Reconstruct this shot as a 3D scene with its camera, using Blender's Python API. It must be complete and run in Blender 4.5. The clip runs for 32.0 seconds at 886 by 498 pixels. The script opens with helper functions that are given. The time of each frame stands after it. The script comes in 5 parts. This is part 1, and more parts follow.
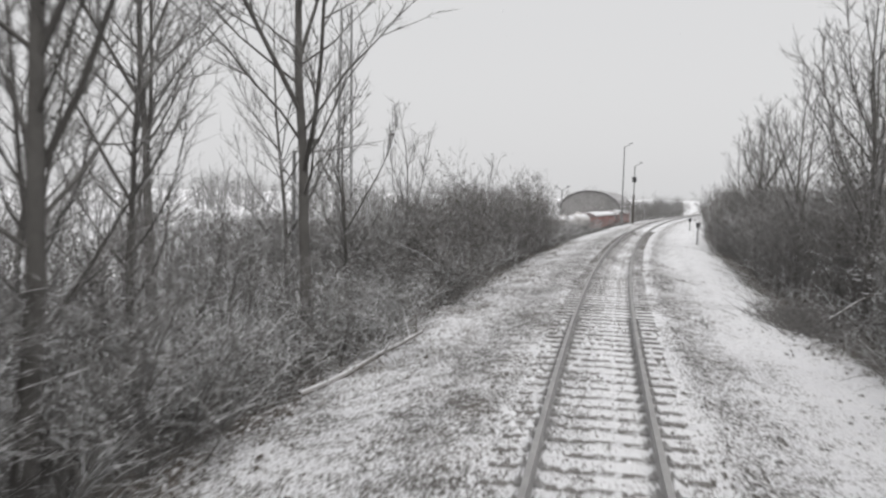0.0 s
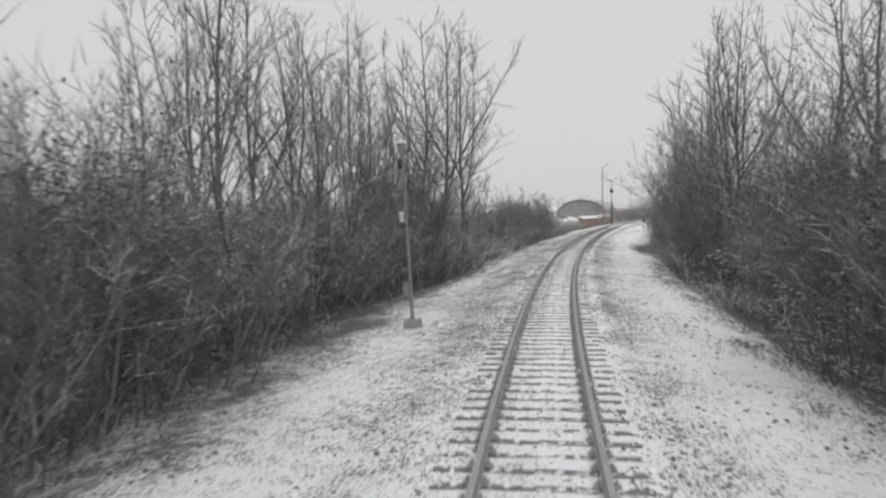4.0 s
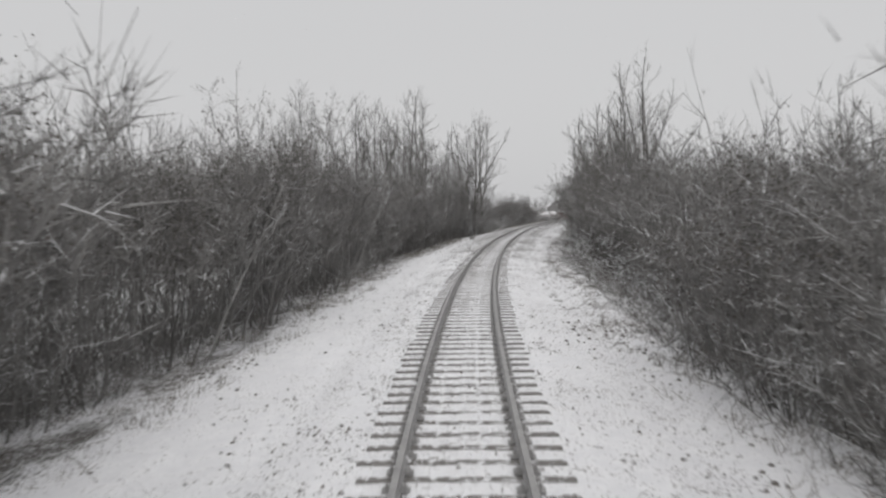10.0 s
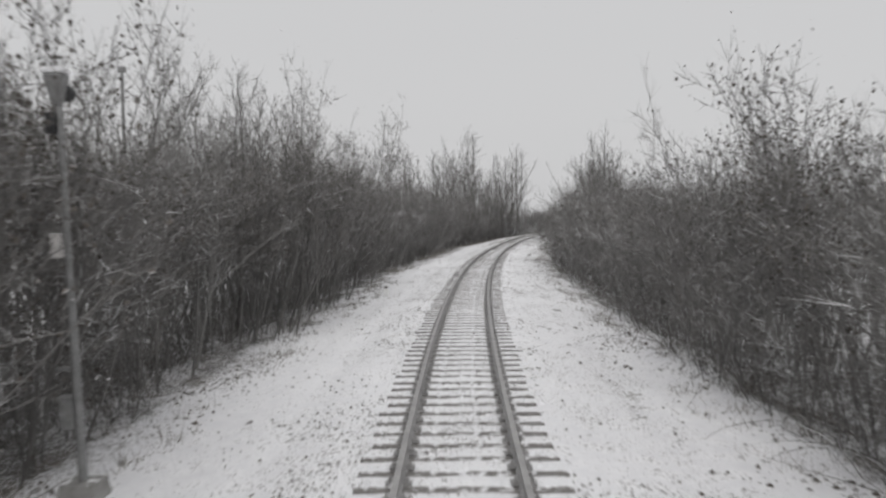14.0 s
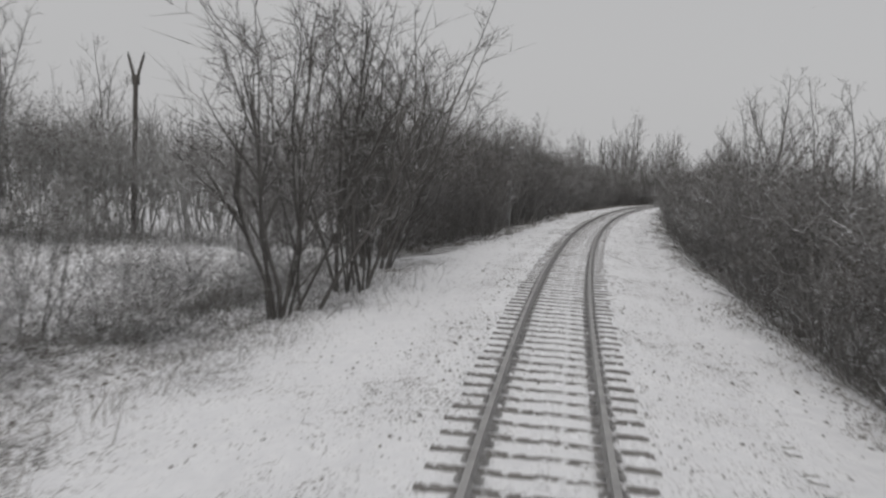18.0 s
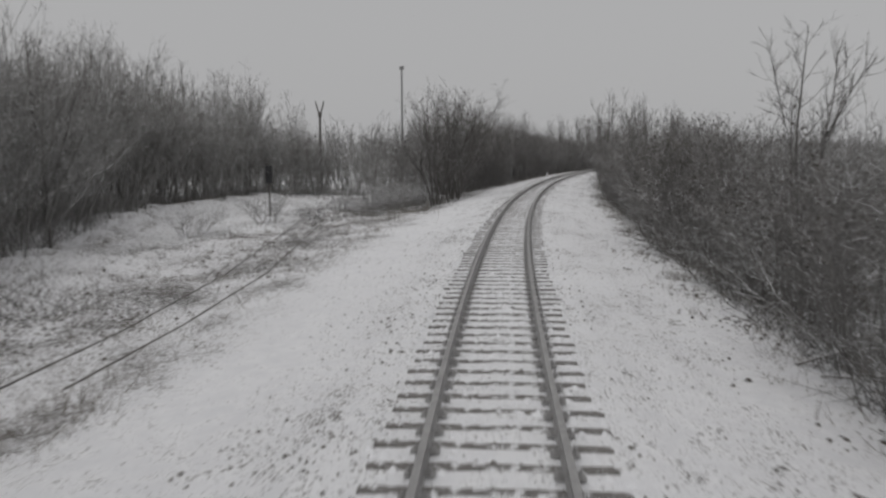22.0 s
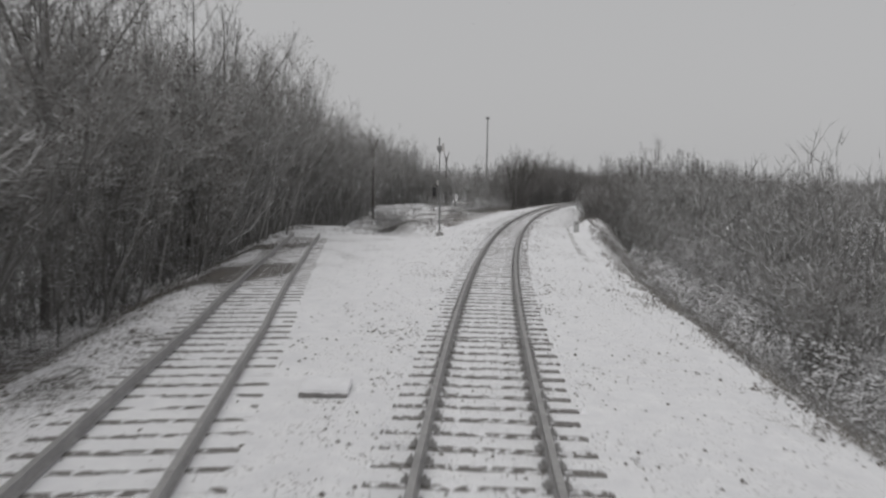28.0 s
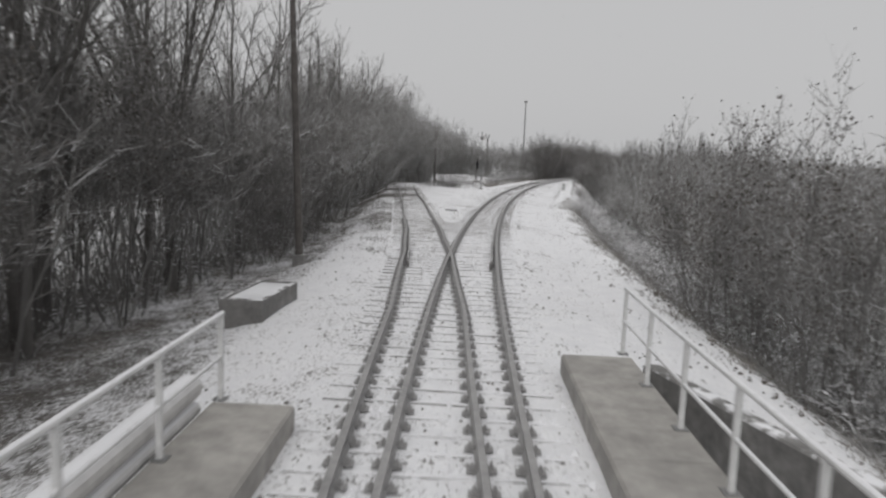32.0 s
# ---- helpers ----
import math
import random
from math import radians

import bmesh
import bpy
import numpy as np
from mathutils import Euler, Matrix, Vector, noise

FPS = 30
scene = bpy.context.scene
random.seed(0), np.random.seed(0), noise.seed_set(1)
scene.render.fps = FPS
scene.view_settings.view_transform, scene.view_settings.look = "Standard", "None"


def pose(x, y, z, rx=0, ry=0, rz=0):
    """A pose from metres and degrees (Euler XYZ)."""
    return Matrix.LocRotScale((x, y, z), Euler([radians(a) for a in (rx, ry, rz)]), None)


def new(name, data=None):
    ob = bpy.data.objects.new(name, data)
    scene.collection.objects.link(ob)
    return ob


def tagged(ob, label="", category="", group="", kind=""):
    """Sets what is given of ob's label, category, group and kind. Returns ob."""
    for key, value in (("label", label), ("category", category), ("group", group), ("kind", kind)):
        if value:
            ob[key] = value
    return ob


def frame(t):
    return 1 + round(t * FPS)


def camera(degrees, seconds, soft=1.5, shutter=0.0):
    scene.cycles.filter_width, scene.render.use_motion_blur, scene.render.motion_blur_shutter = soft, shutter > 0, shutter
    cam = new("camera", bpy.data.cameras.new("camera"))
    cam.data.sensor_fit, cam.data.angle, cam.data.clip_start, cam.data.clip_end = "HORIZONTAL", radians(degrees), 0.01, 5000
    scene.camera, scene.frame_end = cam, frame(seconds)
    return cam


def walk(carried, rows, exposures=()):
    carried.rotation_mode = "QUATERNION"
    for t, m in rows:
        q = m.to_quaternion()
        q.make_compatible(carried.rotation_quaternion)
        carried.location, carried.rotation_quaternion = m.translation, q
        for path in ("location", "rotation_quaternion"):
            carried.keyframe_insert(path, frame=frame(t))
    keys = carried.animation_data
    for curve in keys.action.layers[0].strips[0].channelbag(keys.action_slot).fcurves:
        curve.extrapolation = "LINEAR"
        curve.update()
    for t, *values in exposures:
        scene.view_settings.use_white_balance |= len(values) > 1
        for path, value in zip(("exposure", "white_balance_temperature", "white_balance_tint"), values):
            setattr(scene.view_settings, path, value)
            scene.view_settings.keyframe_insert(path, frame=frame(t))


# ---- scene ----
EXPOSURES = ((0.0, 0.30), (3.0, 0.20), (6.0, 0.19), (9.0, 0.07), (13.0, 0.07), (16.0, -0.05), (18.0, -0.25), (20.0, -0.45), (24.0, -0.5), (28.0, -0.35), (32.0, -0.15))
cam = camera(62.0, 32.0, soft=2.4, shutter=0.32)
walk(cam, [
    (0.0, pose(-0.138, 0.000, 3.046, 85.74, -1.31, 11.18)),
    (0.5, pose(-0.116, -4.431, 3.016, 85.54, -1.48, 9.82)),
    (1.0, pose(-0.026, -8.853, 3.047, 85.34, -1.39, 8.41)),
    (1.5, pose(0.117, -13.274, 3.051, 85.85, -1.07, 8.39)),
    (2.0, pose(0.229, -17.706, 3.063, 86.30, -0.61, 9.27)),
    (2.5, pose(0.447, -22.147, 2.993, 86.47, -0.05, 9.63)),
    (3.0, pose(0.657, -26.593, 3.064, 86.49, 1.00, 9.71)),
    (3.5, pose(0.959, -31.064, 3.034, 86.70, 1.16, 10.27)),
    (4.5, pose(1.550, -40.060, 3.045, 86.80, 0.25, 11.74)),
    (5.5, pose(2.301, -49.056, 3.055, 86.89, -0.67, 13.24)),
    (6.0, pose(2.821, -53.521, 3.016, 86.64, 0.03, 13.82)),
    (6.5, pose(3.309, -57.986, 3.021, 86.21, 1.11, 14.59)),
    (7.0, pose(3.893, -62.453, 3.053, 86.12, 1.50, 14.34)),
    (7.5, pose(4.427, -66.925, 3.039, 86.07, 1.41, 10.24)),
    (8.0, pose(5.078, -71.366, 3.013, 85.92, 1.17, 8.73)),
    (8.5, pose(5.810, -75.780, 3.021, 85.35, 1.56, 8.62)),
    (9.0, pose(6.551, -80.191, 2.974, 85.93, 1.26, 10.09)),
    (9.5, pose(7.336, -84.609, 2.988, 86.45, 1.13, 10.76)),
    (10.0, pose(8.174, -89.013, 3.002, 86.59, 0.87, 11.37)),
    (10.5, pose(9.053, -93.389, 3.023, 86.59, 0.83, 11.83)),
    (11.0, pose(9.961, -97.738, 3.011, 87.01, 0.61, 12.49)),
    (11.5, pose(10.906, -102.052, 3.036, 87.41, 0.81, 13.32)),
    (12.0, pose(11.898, -106.312, 3.014, 87.66, 1.10, 13.54)),
    (12.5, pose(12.874, -110.581, 3.025, 87.74, 1.45, 13.83)),
    (13.0, pose(13.919, -114.858, 3.026, 87.32, 1.24, 14.15)),
    (13.5, pose(14.980, -119.173, 3.057, 87.45, 0.73, 14.71)),
    (14.5, pose(17.405, -127.916, 3.047, 87.23, 0.74, 15.87)),
    (15.5, pose(20.057, -136.781, 3.037, 87.01, 0.76, 17.04)),
    (16.0, pose(21.450, -141.241, 3.035, 86.97, -0.13, 18.15)),
    (16.5, pose(22.889, -145.709, 3.027, 84.33, -1.06, 22.56)),
    (17.0, pose(24.494, -150.142, 3.018, 83.69, -3.03, 25.40)),
    (17.5, pose(25.831, -154.689, 3.040, 85.58, -0.03, 24.77)),
    (18.0, pose(27.553, -159.122, 3.022, 84.17, -3.31, 28.36)),
    (18.5, pose(29.273, -163.598, 3.026, 83.00, -1.51, 26.89)),
    (19.0, pose(31.012, -168.082, 3.038, 83.61, 0.05, 26.43)),
    (19.5, pose(32.771, -172.579, 2.982, 83.72, 0.33, 27.44)),
    (20.0, pose(34.587, -177.041, 3.068, 83.41, 0.18, 28.87)),
    (20.5, pose(36.419, -181.472, 2.998, 82.51, -0.57, 28.47)),
    (21.0, pose(38.282, -185.852, 3.061, 82.09, -0.96, 27.26)),
    (21.5, pose(40.178, -190.185, 3.034, 82.20, -0.69, 27.42)),
    (22.0, pose(42.155, -194.439, 3.047, 82.53, 0.28, 28.03)),
    (22.5, pose(44.099, -198.676, 3.055, 82.76, 0.58, 28.68)),
    (23.0, pose(46.119, -202.851, 3.066, 83.20, 0.29, 28.57)),
    (23.5, pose(48.189, -206.995, 3.011, 83.01, -0.11, 28.41)),
    (24.0, pose(50.337, -211.084, 3.022, 82.74, 0.02, 28.53)),
    (24.5, pose(52.468, -215.152, 3.047, 82.56, 0.59, 28.76)),
    (25.5, pose(56.745, -223.153, 3.038, 83.11, 0.93, 29.78)),
    (26.5, pose(61.108, -230.942, 3.028, 83.67, 1.27, 30.76)),
    (27.0, pose(63.315, -234.764, 3.054, 84.13, 0.27, 31.33)),
    (27.5, pose(65.586, -238.510, 3.028, 84.77, 0.06, 32.44)),
    (28.0, pose(67.776, -242.274, 3.016, 84.81, -0.95, 33.82)),
    (28.5, pose(70.108, -245.927, 3.023, 84.76, -1.44, 35.00)),
    (29.0, pose(72.338, -249.590, 2.985, 84.33, -2.63, 35.58)),
    (29.5, pose(74.762, -253.102, 3.015, 83.96, -1.72, 36.76)),
    (30.0, pose(77.112, -256.636, 2.973, 83.57, -2.03, 37.53)),
    (30.5, pose(79.538, -260.104, 2.968, 83.09, -2.10, 37.56)),
    (31.0, pose(81.957, -263.533, 3.016, 82.31, -2.23, 37.74)),
    (31.5, pose(84.382, -266.917, 3.066, 82.11, -2.29, 37.37)),
    (32.0, pose(86.770, -270.309, 3.075, 82.80, -2.23, 37.07)),
], exposures=EXPOSURES)
BEND = (1.817, 2.040, 2.469, 2.153, 2.218, 2.273, 2.092, 2.262, 2.173, 2.226, 2.116, 2.311, 2.346, 1.904, 2.075, 1.942, 1.785, 1.737, 1.532, 1.464, 1.592, 1.771, 1.887, 1.943, 1.970)  # curvature of the line per km, every 20 m from -300 m

# ---- world and sun: a bright overcast winter sky ----
SUN_EL, SUN_AZ = radians(52), radians(200)
world = bpy.data.worlds.new("overcast")
scene.world = world
world.use_nodes = True
wn, wl = world.node_tree.nodes, world.node_tree.links
wn.clear()
sky = wn.new("ShaderNodeTexSky")
sky.sky_type, sky.sun_disc, sky.sun_elevation, sky.sun_rotation = "NISHITA", False, SUN_EL, SUN_AZ
sky.dust_density, sky.air_density = 4.0, 2.0
grey = wn.new("ShaderNodeHueSaturation")
grey.inputs["Saturation"].default_value = 0.12
wl.new(sky.outputs[0], grey.inputs["Color"])
clear = wn.new("ShaderNodeBackground")
clear.inputs["Strength"].default_value = 0.012
wl.new(grey.outputs[0], clear.inputs["Color"])
cloud = wn.new("ShaderNodeBackground")
cloud.inputs["Color"].default_value = (0.985, 0.985, 1.0, 1)
cloud.inputs["Strength"].default_value = 0.54
both = wn.new("ShaderNodeAddShader")
wl.new(clear.outputs[0], both.inputs[0])
wl.new(cloud.outputs[0], both.inputs[1])
wout = wn.new("ShaderNodeOutputWorld")
wl.new(both.outputs[0], wout.inputs[0])
sun = new("sun", bpy.data.lights.new("sun", "SUN"))
sun.data.energy, sun.data.angle, sun.data.color = 1.2, radians(60), (1.0, 0.985, 0.96)
sun.matrix_world = pose(0, 0, 80, 90 - 52, 0, 20)

# ---- the line: everything is laid out by distance along it (s) and offset to its right (o) ----
GS = np.arange(-300.0, 180.0, 1.0)
_k = np.interp(GS, np.arange(-300, 181, 20), BEND) / 1000
_phi = np.concatenate([[0], np.cumsum((_k[1:] + _k[:-1]) / 2)])
_i0 = 300
_phi -= _phi[_i0]
_x = np.concatenate([[0], np.cumsum((np.sin(_phi[1:]) + np.sin(_phi[:-1])) / 2)])
_y = np.concatenate([[0], np.cumsum((np.cos(_phi[1:]) + np.cos(_phi[:-1])) / 2)])
_x, _y = _x - _x[_i0], _y - _y[_i0]


def line(s):
    """Place and heading of the line's centre at s; straight on past its ends."""
    s = np.asarray(s, float)
    c = np.clip(s, GS[0], GS[-1])
    ph = np.interp(c, GS, _phi)
    over = s - c
    return np.interp(c, GS, _x) + over * np.sin(ph), np.interp(c, GS, _y) + over * np.cos(ph), ph


def spot(s, o):
    x, y, ph = line(s)
    return x + np.cos(ph) * o, y - np.sin(ph) * o


def heading(s):
    return -float(line(s)[2])


def wave(s, o, scale, seed):
    """A smooth pseudo-random height field in -1..1 on arrays."""
    a = np.sin(s / scale * 1.7 + seed * 1.3 + 1.1 * np.sin(o / scale * 1.3 + seed))
    b = np.sin(o / scale * 2.1 + seed * 2.7 + 1.3 * np.sin(s / scale * 1.1 - seed * 0.7))
    c = np.sin((s * 0.8 + o * 1.3) / scale * 2.9 + seed * 0.4)
    return (a + b + 0.6 * c) / 2.6


# offset of the branch track's centre and where its crossing lies
BR_S = np.array((-330, -300, -290, -284, -274, -265, -257, -248, -240, -225, -217, -200))
BR_O = np.array((0.0, -0.06, -0.22, -0.42, -0.78, -1.47, -2.45, -3.95, -5.40, -8.70, -10.6, -14.8))


def branch(s):
    return np.interp(s, BR_S, BR_O)


# two old rails that sink into the clearing
OLD_S, OLD_O = (-194, -184, -176, -164, -157, -150), (-7.4, -7.5, -8.3, -10.6, -12.2, -14.2)


def old_rail(s):
    return np.interp(s, OLD_S, OLD_O)


def trough(s):
    """Offset of the cable trough on the right-hand verge."""
    return np.interp(s, (-232, -204, -196, -163, -105, -94, -60), (4.0, 3.9, 3.75, 3.2, 3.3, 3.05, 2.9))


def ground_z(s, o):
    """Height of the ground: ballast bed, shoulders, ditch and banks."""
    s, o = np.asarray(s, float), np.asarray(o, float)
    s, o = np.broadcast_arrays(s, o)
    left = np.interp(-o, (0, 1.7, 2.6, 4.0, 6.0, 8.5, 14, 40), (-0.2, -0.22, -0.36, -0.52, -0.78, -1.15, -1.25, -1.0))
    right = np.interp(o, (0, 1.7, 2.6, 4.0, 5.2, 7.5, 14, 40), (-0.2, -0.22, -0.34, -0.44, -0.6, -1.1, -1.5, -1.2))
    z = np.where(o < 0, left, right)
    # steeper drop on the left at the first stretch, and on the right towards the bridge
    drop = np.clip((s + 8) / 14, 0, 1) * np.clip((-o - 5) / 5, 0, 1)
    z = z - 1.1 * drop
    bank = np.clip((-185 - s) / 15, 0, 1) * np.clip((o - 5.2) / 4, 0, 1)
    z = z - 1.6 * bank
    # the branch track stands on a bed of the same height
    near = np.clip(1 - (np.abs(o - branch(s)) - 2.0) / 2.5, 0, 1) * np.clip((s + 300) / 5, 0, 1) * np.clip((-200 - s) / 4, 0, 1)
    between = ((o < 0) & (o > branch(s)) & (s < -205)) * 1.0
    lift = np.maximum(near, between * np.clip((-205 - s) / 8, 0, 1))
    z = z * (1 - lift) - 0.2 * lift
    # heap of earth beside the kilometre stone
    z = z + 1.62 * np.exp(-((s + 199.8) / np.where(s < -199.8, 4.4, 3.0)) ** 2 - ((o - 6.25) / 1.75) ** 2)
    z = z + 0.92 * np.exp(-(((s + 197.5) / 2.0) ** 2 + ((o + 7.75) / 1.95) ** 2) ** 2) * (1 + 0.12 * wave(s, o, 0.6, 2.0))
    clear = np.clip((s + 197) / 8, 0, 1) * np.clip((-134 - s) / 8, 0, 1) * np.clip((-o - 5.5) / 3, 0, 1)
    calm = np.clip(np.minimum(np.abs(o - old_rail(s)), np.abs(o - old_rail(s) + 1.5)) / 0.9 - 0.55, 0, 1) * ((s > -196) & (s < -148)) + 1.0 * ((s <= -196) | (s >= -148))
    clear = clear * calm
    z = z + clear * (0.16 * wave(s, o, 1.5, 6.0) + 0.12 * wave(s, o, 4.0, 8.0))
    # raised snowy bank behind the clearing
    z = z + 0.7 * np.exp(-((o + 24.5) / 3.0) ** 2) * np.clip((s + 185) / 10, 0, 1) * np.clip((-128 - s) / 10, 0, 1)
    rough = np.clip((np.abs(o) - 1.6) / 3, 0, 1) * (1 - np.clip(1 - (np.abs(o - branch(s)) - 1.7) / 1.2, 0, 1) * (s < -198)) * calm
    flat = 1 - np.clip(1.6 - np.abs(o - trough(s)) / 0.35, 0, 1) * ((s > -226) & (s < -190))
    rough = rough * flat
    z = z + rough * (0.05 * wave(s, o, 2.2, 1.0) + 0.035 * wave(s, o, 0.7, 4.0) + 0.16 * wave(s, o, 7.0, 2.0) * np.clip((np.abs(o) - 4) / 4, 0, 1))
    z = z + 0.012 * wave(s, o, 0.35, 7.0)
    # drifts and shallow ruts that run beside the track
    z = z + 0.03 * np.sin(o * 5.3 + 0.6 * np.sin(s * 0.21) + 0.4 * np.sin(s * 0.9)) * np.clip((np.abs(o) - 1.5) / 0.5, 0, 1) * np.clip((5.2 - np.abs(o)) / 0.6, 0, 1) * (1 - lift) * flat
    # the stream under the bridge
    gap = np.clip((-283.5 - s) / 2.5, 0, 1) * np.clip((-o - 3.7) / 1.0, 0, 1)
    z = z - 2.2 * gap
    # hollow between the right-hand walkway and the wing wall, and the snowy slope outside it
    wing = 2.85 + np.clip(-276.8 - s, 0, 30) * 0.30
    hollow = (s < -277.4) & (o > 2.45) & (o < wing + 0.12)
    outside = (s < -276) & (o >= wing + 0.12) & (o < 9)
    z = np.where(outside, np.maximum(z, -0.3 - 0.33 * (o - wing)), z)
    return np.where(hollow, -2.4, z)


def put(s, o, dz=0.0, turn=0.0):
    x, y = spot(s, o)
    return Matrix.Translation((float(x), float(y), float(ground_z(s, o)) + dz)) @ Matrix.Rotation(heading(s) + turn, 4, "Z")


# ---- materials ----
def material(name):
    m = bpy.data.materials.new(name)
    m.use_nodes = True
    nt = m.node_tree
    b = nt.nodes["Principled BSDF"]
    return m, nt.nodes, nt.links, b


def tex_noise(n, l, scale, detail=4.0, rough=0.55, coord=None):
    t = n.new("ShaderNodeTexNoise")
    t.inputs["Scale"].default_value, t.inputs["Detail"].default_value, t.inputs["Roughness"].default_value = scale, detail, rough
    if coord is not None:
        l.new(coord, t.inputs["Vector"])
    return t.outputs["Fac"]


def ramp(n, l, fac, stops):
    r = n.new("ShaderNodeValToRGB")
    e = r.color_ramp.elements
    for i, (p, c) in enumerate(stops):
        q = e[i] if i < 2 else e.new(p)
        q.position = p
        q.color = (c, c, c, 1) if isinstance(c, (int, float)) else (*c, 1)
    l.new(fac, r.inputs[0])
    return r.outputs[0]


def mix(n, l, fac, a, b):
    m = n.new("ShaderNodeMix")
    m.data_type = "RGBA"
    for socket, v in ((0, fac), (6, a), (7, b)):
        if isinstance(v, (int, float)):
            m.inputs[socket].default_value = v
        elif isinstance(v, tuple):
            m.inputs[socket].default_value = (*v, 1)
        else:
            l.new(v, m.inputs[socket])
    return m.outputs[2]


def maths(n, l, op, a, b):
    m = n.new("ShaderNodeMath")
    m.operation = op
    for i, v in enumerate((a, b)):
        if isinstance(v, (int, float)):
            m.inputs[i].default_value = v
        else:
            l.new(v, m.inputs[i])
    return m.outputs[0]


def bump(n, l, b, height, strength, distance=0.02):
    u = n.new("ShaderNodeBump")
    u.inputs["Strength"].default_value, u.inputs["Distance"].default_value = strength, distance
    l.new(height, u.inputs["Height"])
    l.new(u.outputs[0], b.inputs["Normal"])


def plain(name, colour, rough=0.7, metal=0.0, scale=8.0, vary=0.35, snow=0.0, relief=0.3):
    """A worn surface: colour in two scales of noise, grime, a little relief, and snow lying on what faces up."""
    m, n, l, b = material(name)
    at = n.new("ShaderNodeTexCoord").outputs["Object"]
    f1 = tex_noise(n, l, scale, 6, 0.65, at)
    f2 = tex_noise(n, l, scale * 0.13, 3, 0.5, at)
    dark = tuple(c * (1 - vary) for c in colour)
    light = tuple(min(1, c * (1 + vary)) for c in colour)
    c = mix(n, l, ramp(n, l, f1, ((0.3, 0.0), (0.7, 1.0))), dark, light)
    c = mix(n, l, maths(n, l, "MULTIPLY", ramp(n, l, f2, ((0.45, 0.0), (0.75, 1.0))), 0.45), c, tuple(k * 0.45 for k in colour))
    if snow:
        up = n.new("ShaderNodeSeparateXYZ")
        l.new(n.new("ShaderNodeNewGeometry").outputs["Normal"], up.inputs[0])
        s = maths(n, l, "MULTIPLY", ramp(n, l, up.outputs[2], ((0.45, 0.0), (0.8, 1.0))), ramp(n, l, tex_noise(n, l, scale * 0.9, 4, 0.6, at), ((0.62 - 0.4 * snow, 0.0), (0.70 - 0.4 * snow, 1.0))))
        c = mix(n, l, s, c, (0.8, 0.8, 0.82))
    l.new(c, b.inputs["Base Color"])
    b.inputs["Roughness"].default_value, b.inputs["Metallic"].default_value = rough, metal
    bump(n, l, b, f1, relief)
    return m


def snow_ground():
    """Thin wet snow over crushed stone, with bare stone, dead grass and leaves showing through in patches."""
    m, n, l, b = material("thin_snow_over_gravel")
    at = n.new("ShaderNodeNewGeometry").outputs["Position"]
    bare = n.new("ShaderNodeAttribute")
    bare.attribute_name = "bare"
    fine = tex_noise(n, l, 19, 5, 0.62, at)
    mid = tex_noise(n, l, 2.6, 4, 0.6, at)
    big = tex_noise(n, l, 0.35, 3, 0.5, at)
    peb = n.new("ShaderNodeTexVoronoi")
    peb.inputs["Scale"].default_value = 17
    l.new(at, peb.inputs["Vector"])
    # how easily stones show: pattern of fine grain, pushed by patches and by the bare attribute
    v = maths(n, l, "ADD", maths(n, l, "MULTIPLY", fine, 1.0), maths(n, l, "MULTIPLY", mid, 0.4))
    v = maths(n, l, "ADD", v, maths(n, l, "MULTIPLY", big, 0.22))
    v = maths(n, l, "ADD", v, maths(n, l, "MULTIPLY", bare.outputs["Fac"], 0.42))
    r = n.new("ShaderNodeMapRange")
    r.interpolation_type = "SMOOTHSTEP"
    r.inputs["From Min"].default_value, r.inputs["From Max"].default_value = 0.98, 1.13
    l.new(v, r.inputs["Value"])
    show = r.outputs[0]
    stone = mix(n, l, peb.outputs["Distance"], (0.055, 0.05, 0.045), (0.16, 0.15, 0.14))
    stone = mix(n, l, ramp(n, l, tex_noise(n, l, 0.9, 3, 0.5, at), ((0.5, 0.0), (0.7, 0.6))), stone, (0.125, 0.105, 0.088))
    snow = mix(n, l, ramp(n, l, mid, ((0.35, 0.0), (0.65, 1.0))), (0.80, 0.80, 0.822), (0.89, 0.89, 0.905))
    l.new(mix(n, l, show, snow, stone), b.inputs["Base Color"])
    b.inputs["Roughness"].default_value = 0.75
    h = maths(n, l, "ADD", maths(n, l, "MULTIPLY", fine, 0.5), maths(n, l, "MULTIPLY", mid, 0.8))
    bump(n, l, b, maths(n, l, "SUBTRACT", h, maths(n, l, "MULTIPLY", show, 0.25)), 0.75, 0.09)
    return m


def twig_mat(name, bark, pale, frost):
    """Bark with lichen, and snow caught on the upper side of twigs."""
    m, n, l, b = material(name)
    g = n.new("ShaderNodeNewGeometry")
    f = tex_noise(n, l, 1.7, 3, 0.6, g.outputs["Position"])
    c = mix(n, l, g.outputs["Random Per Island"], bark, pale)
    c = mix(n, l, ramp(n, l, f, ((0.4, 0.0), (0.7, 0.5))), c, tuple(k * 0.6 for k in bark))
    up = n.new("ShaderNodeSeparateXYZ")
    l.new(g.outputs["Normal"], up.inputs[0])
    lie = ramp(n, l, up.outputs[2], ((0.55 - 0.3 * frost, 0.0), (0.95 - 0.3 * frost, 1.0)))
    c = mix(n, l, maths(n, l, "MULTIPLY", lie, min(1.0, 0.25 + frost)), c, (0.78, 0.78, 0.8))
    l.new(c, b.inputs["Base Color"])
    b.inputs["Roughness"].default_value = 0.85
    b.inputs["Specular IOR Level"].default_value = 0.2
    return m


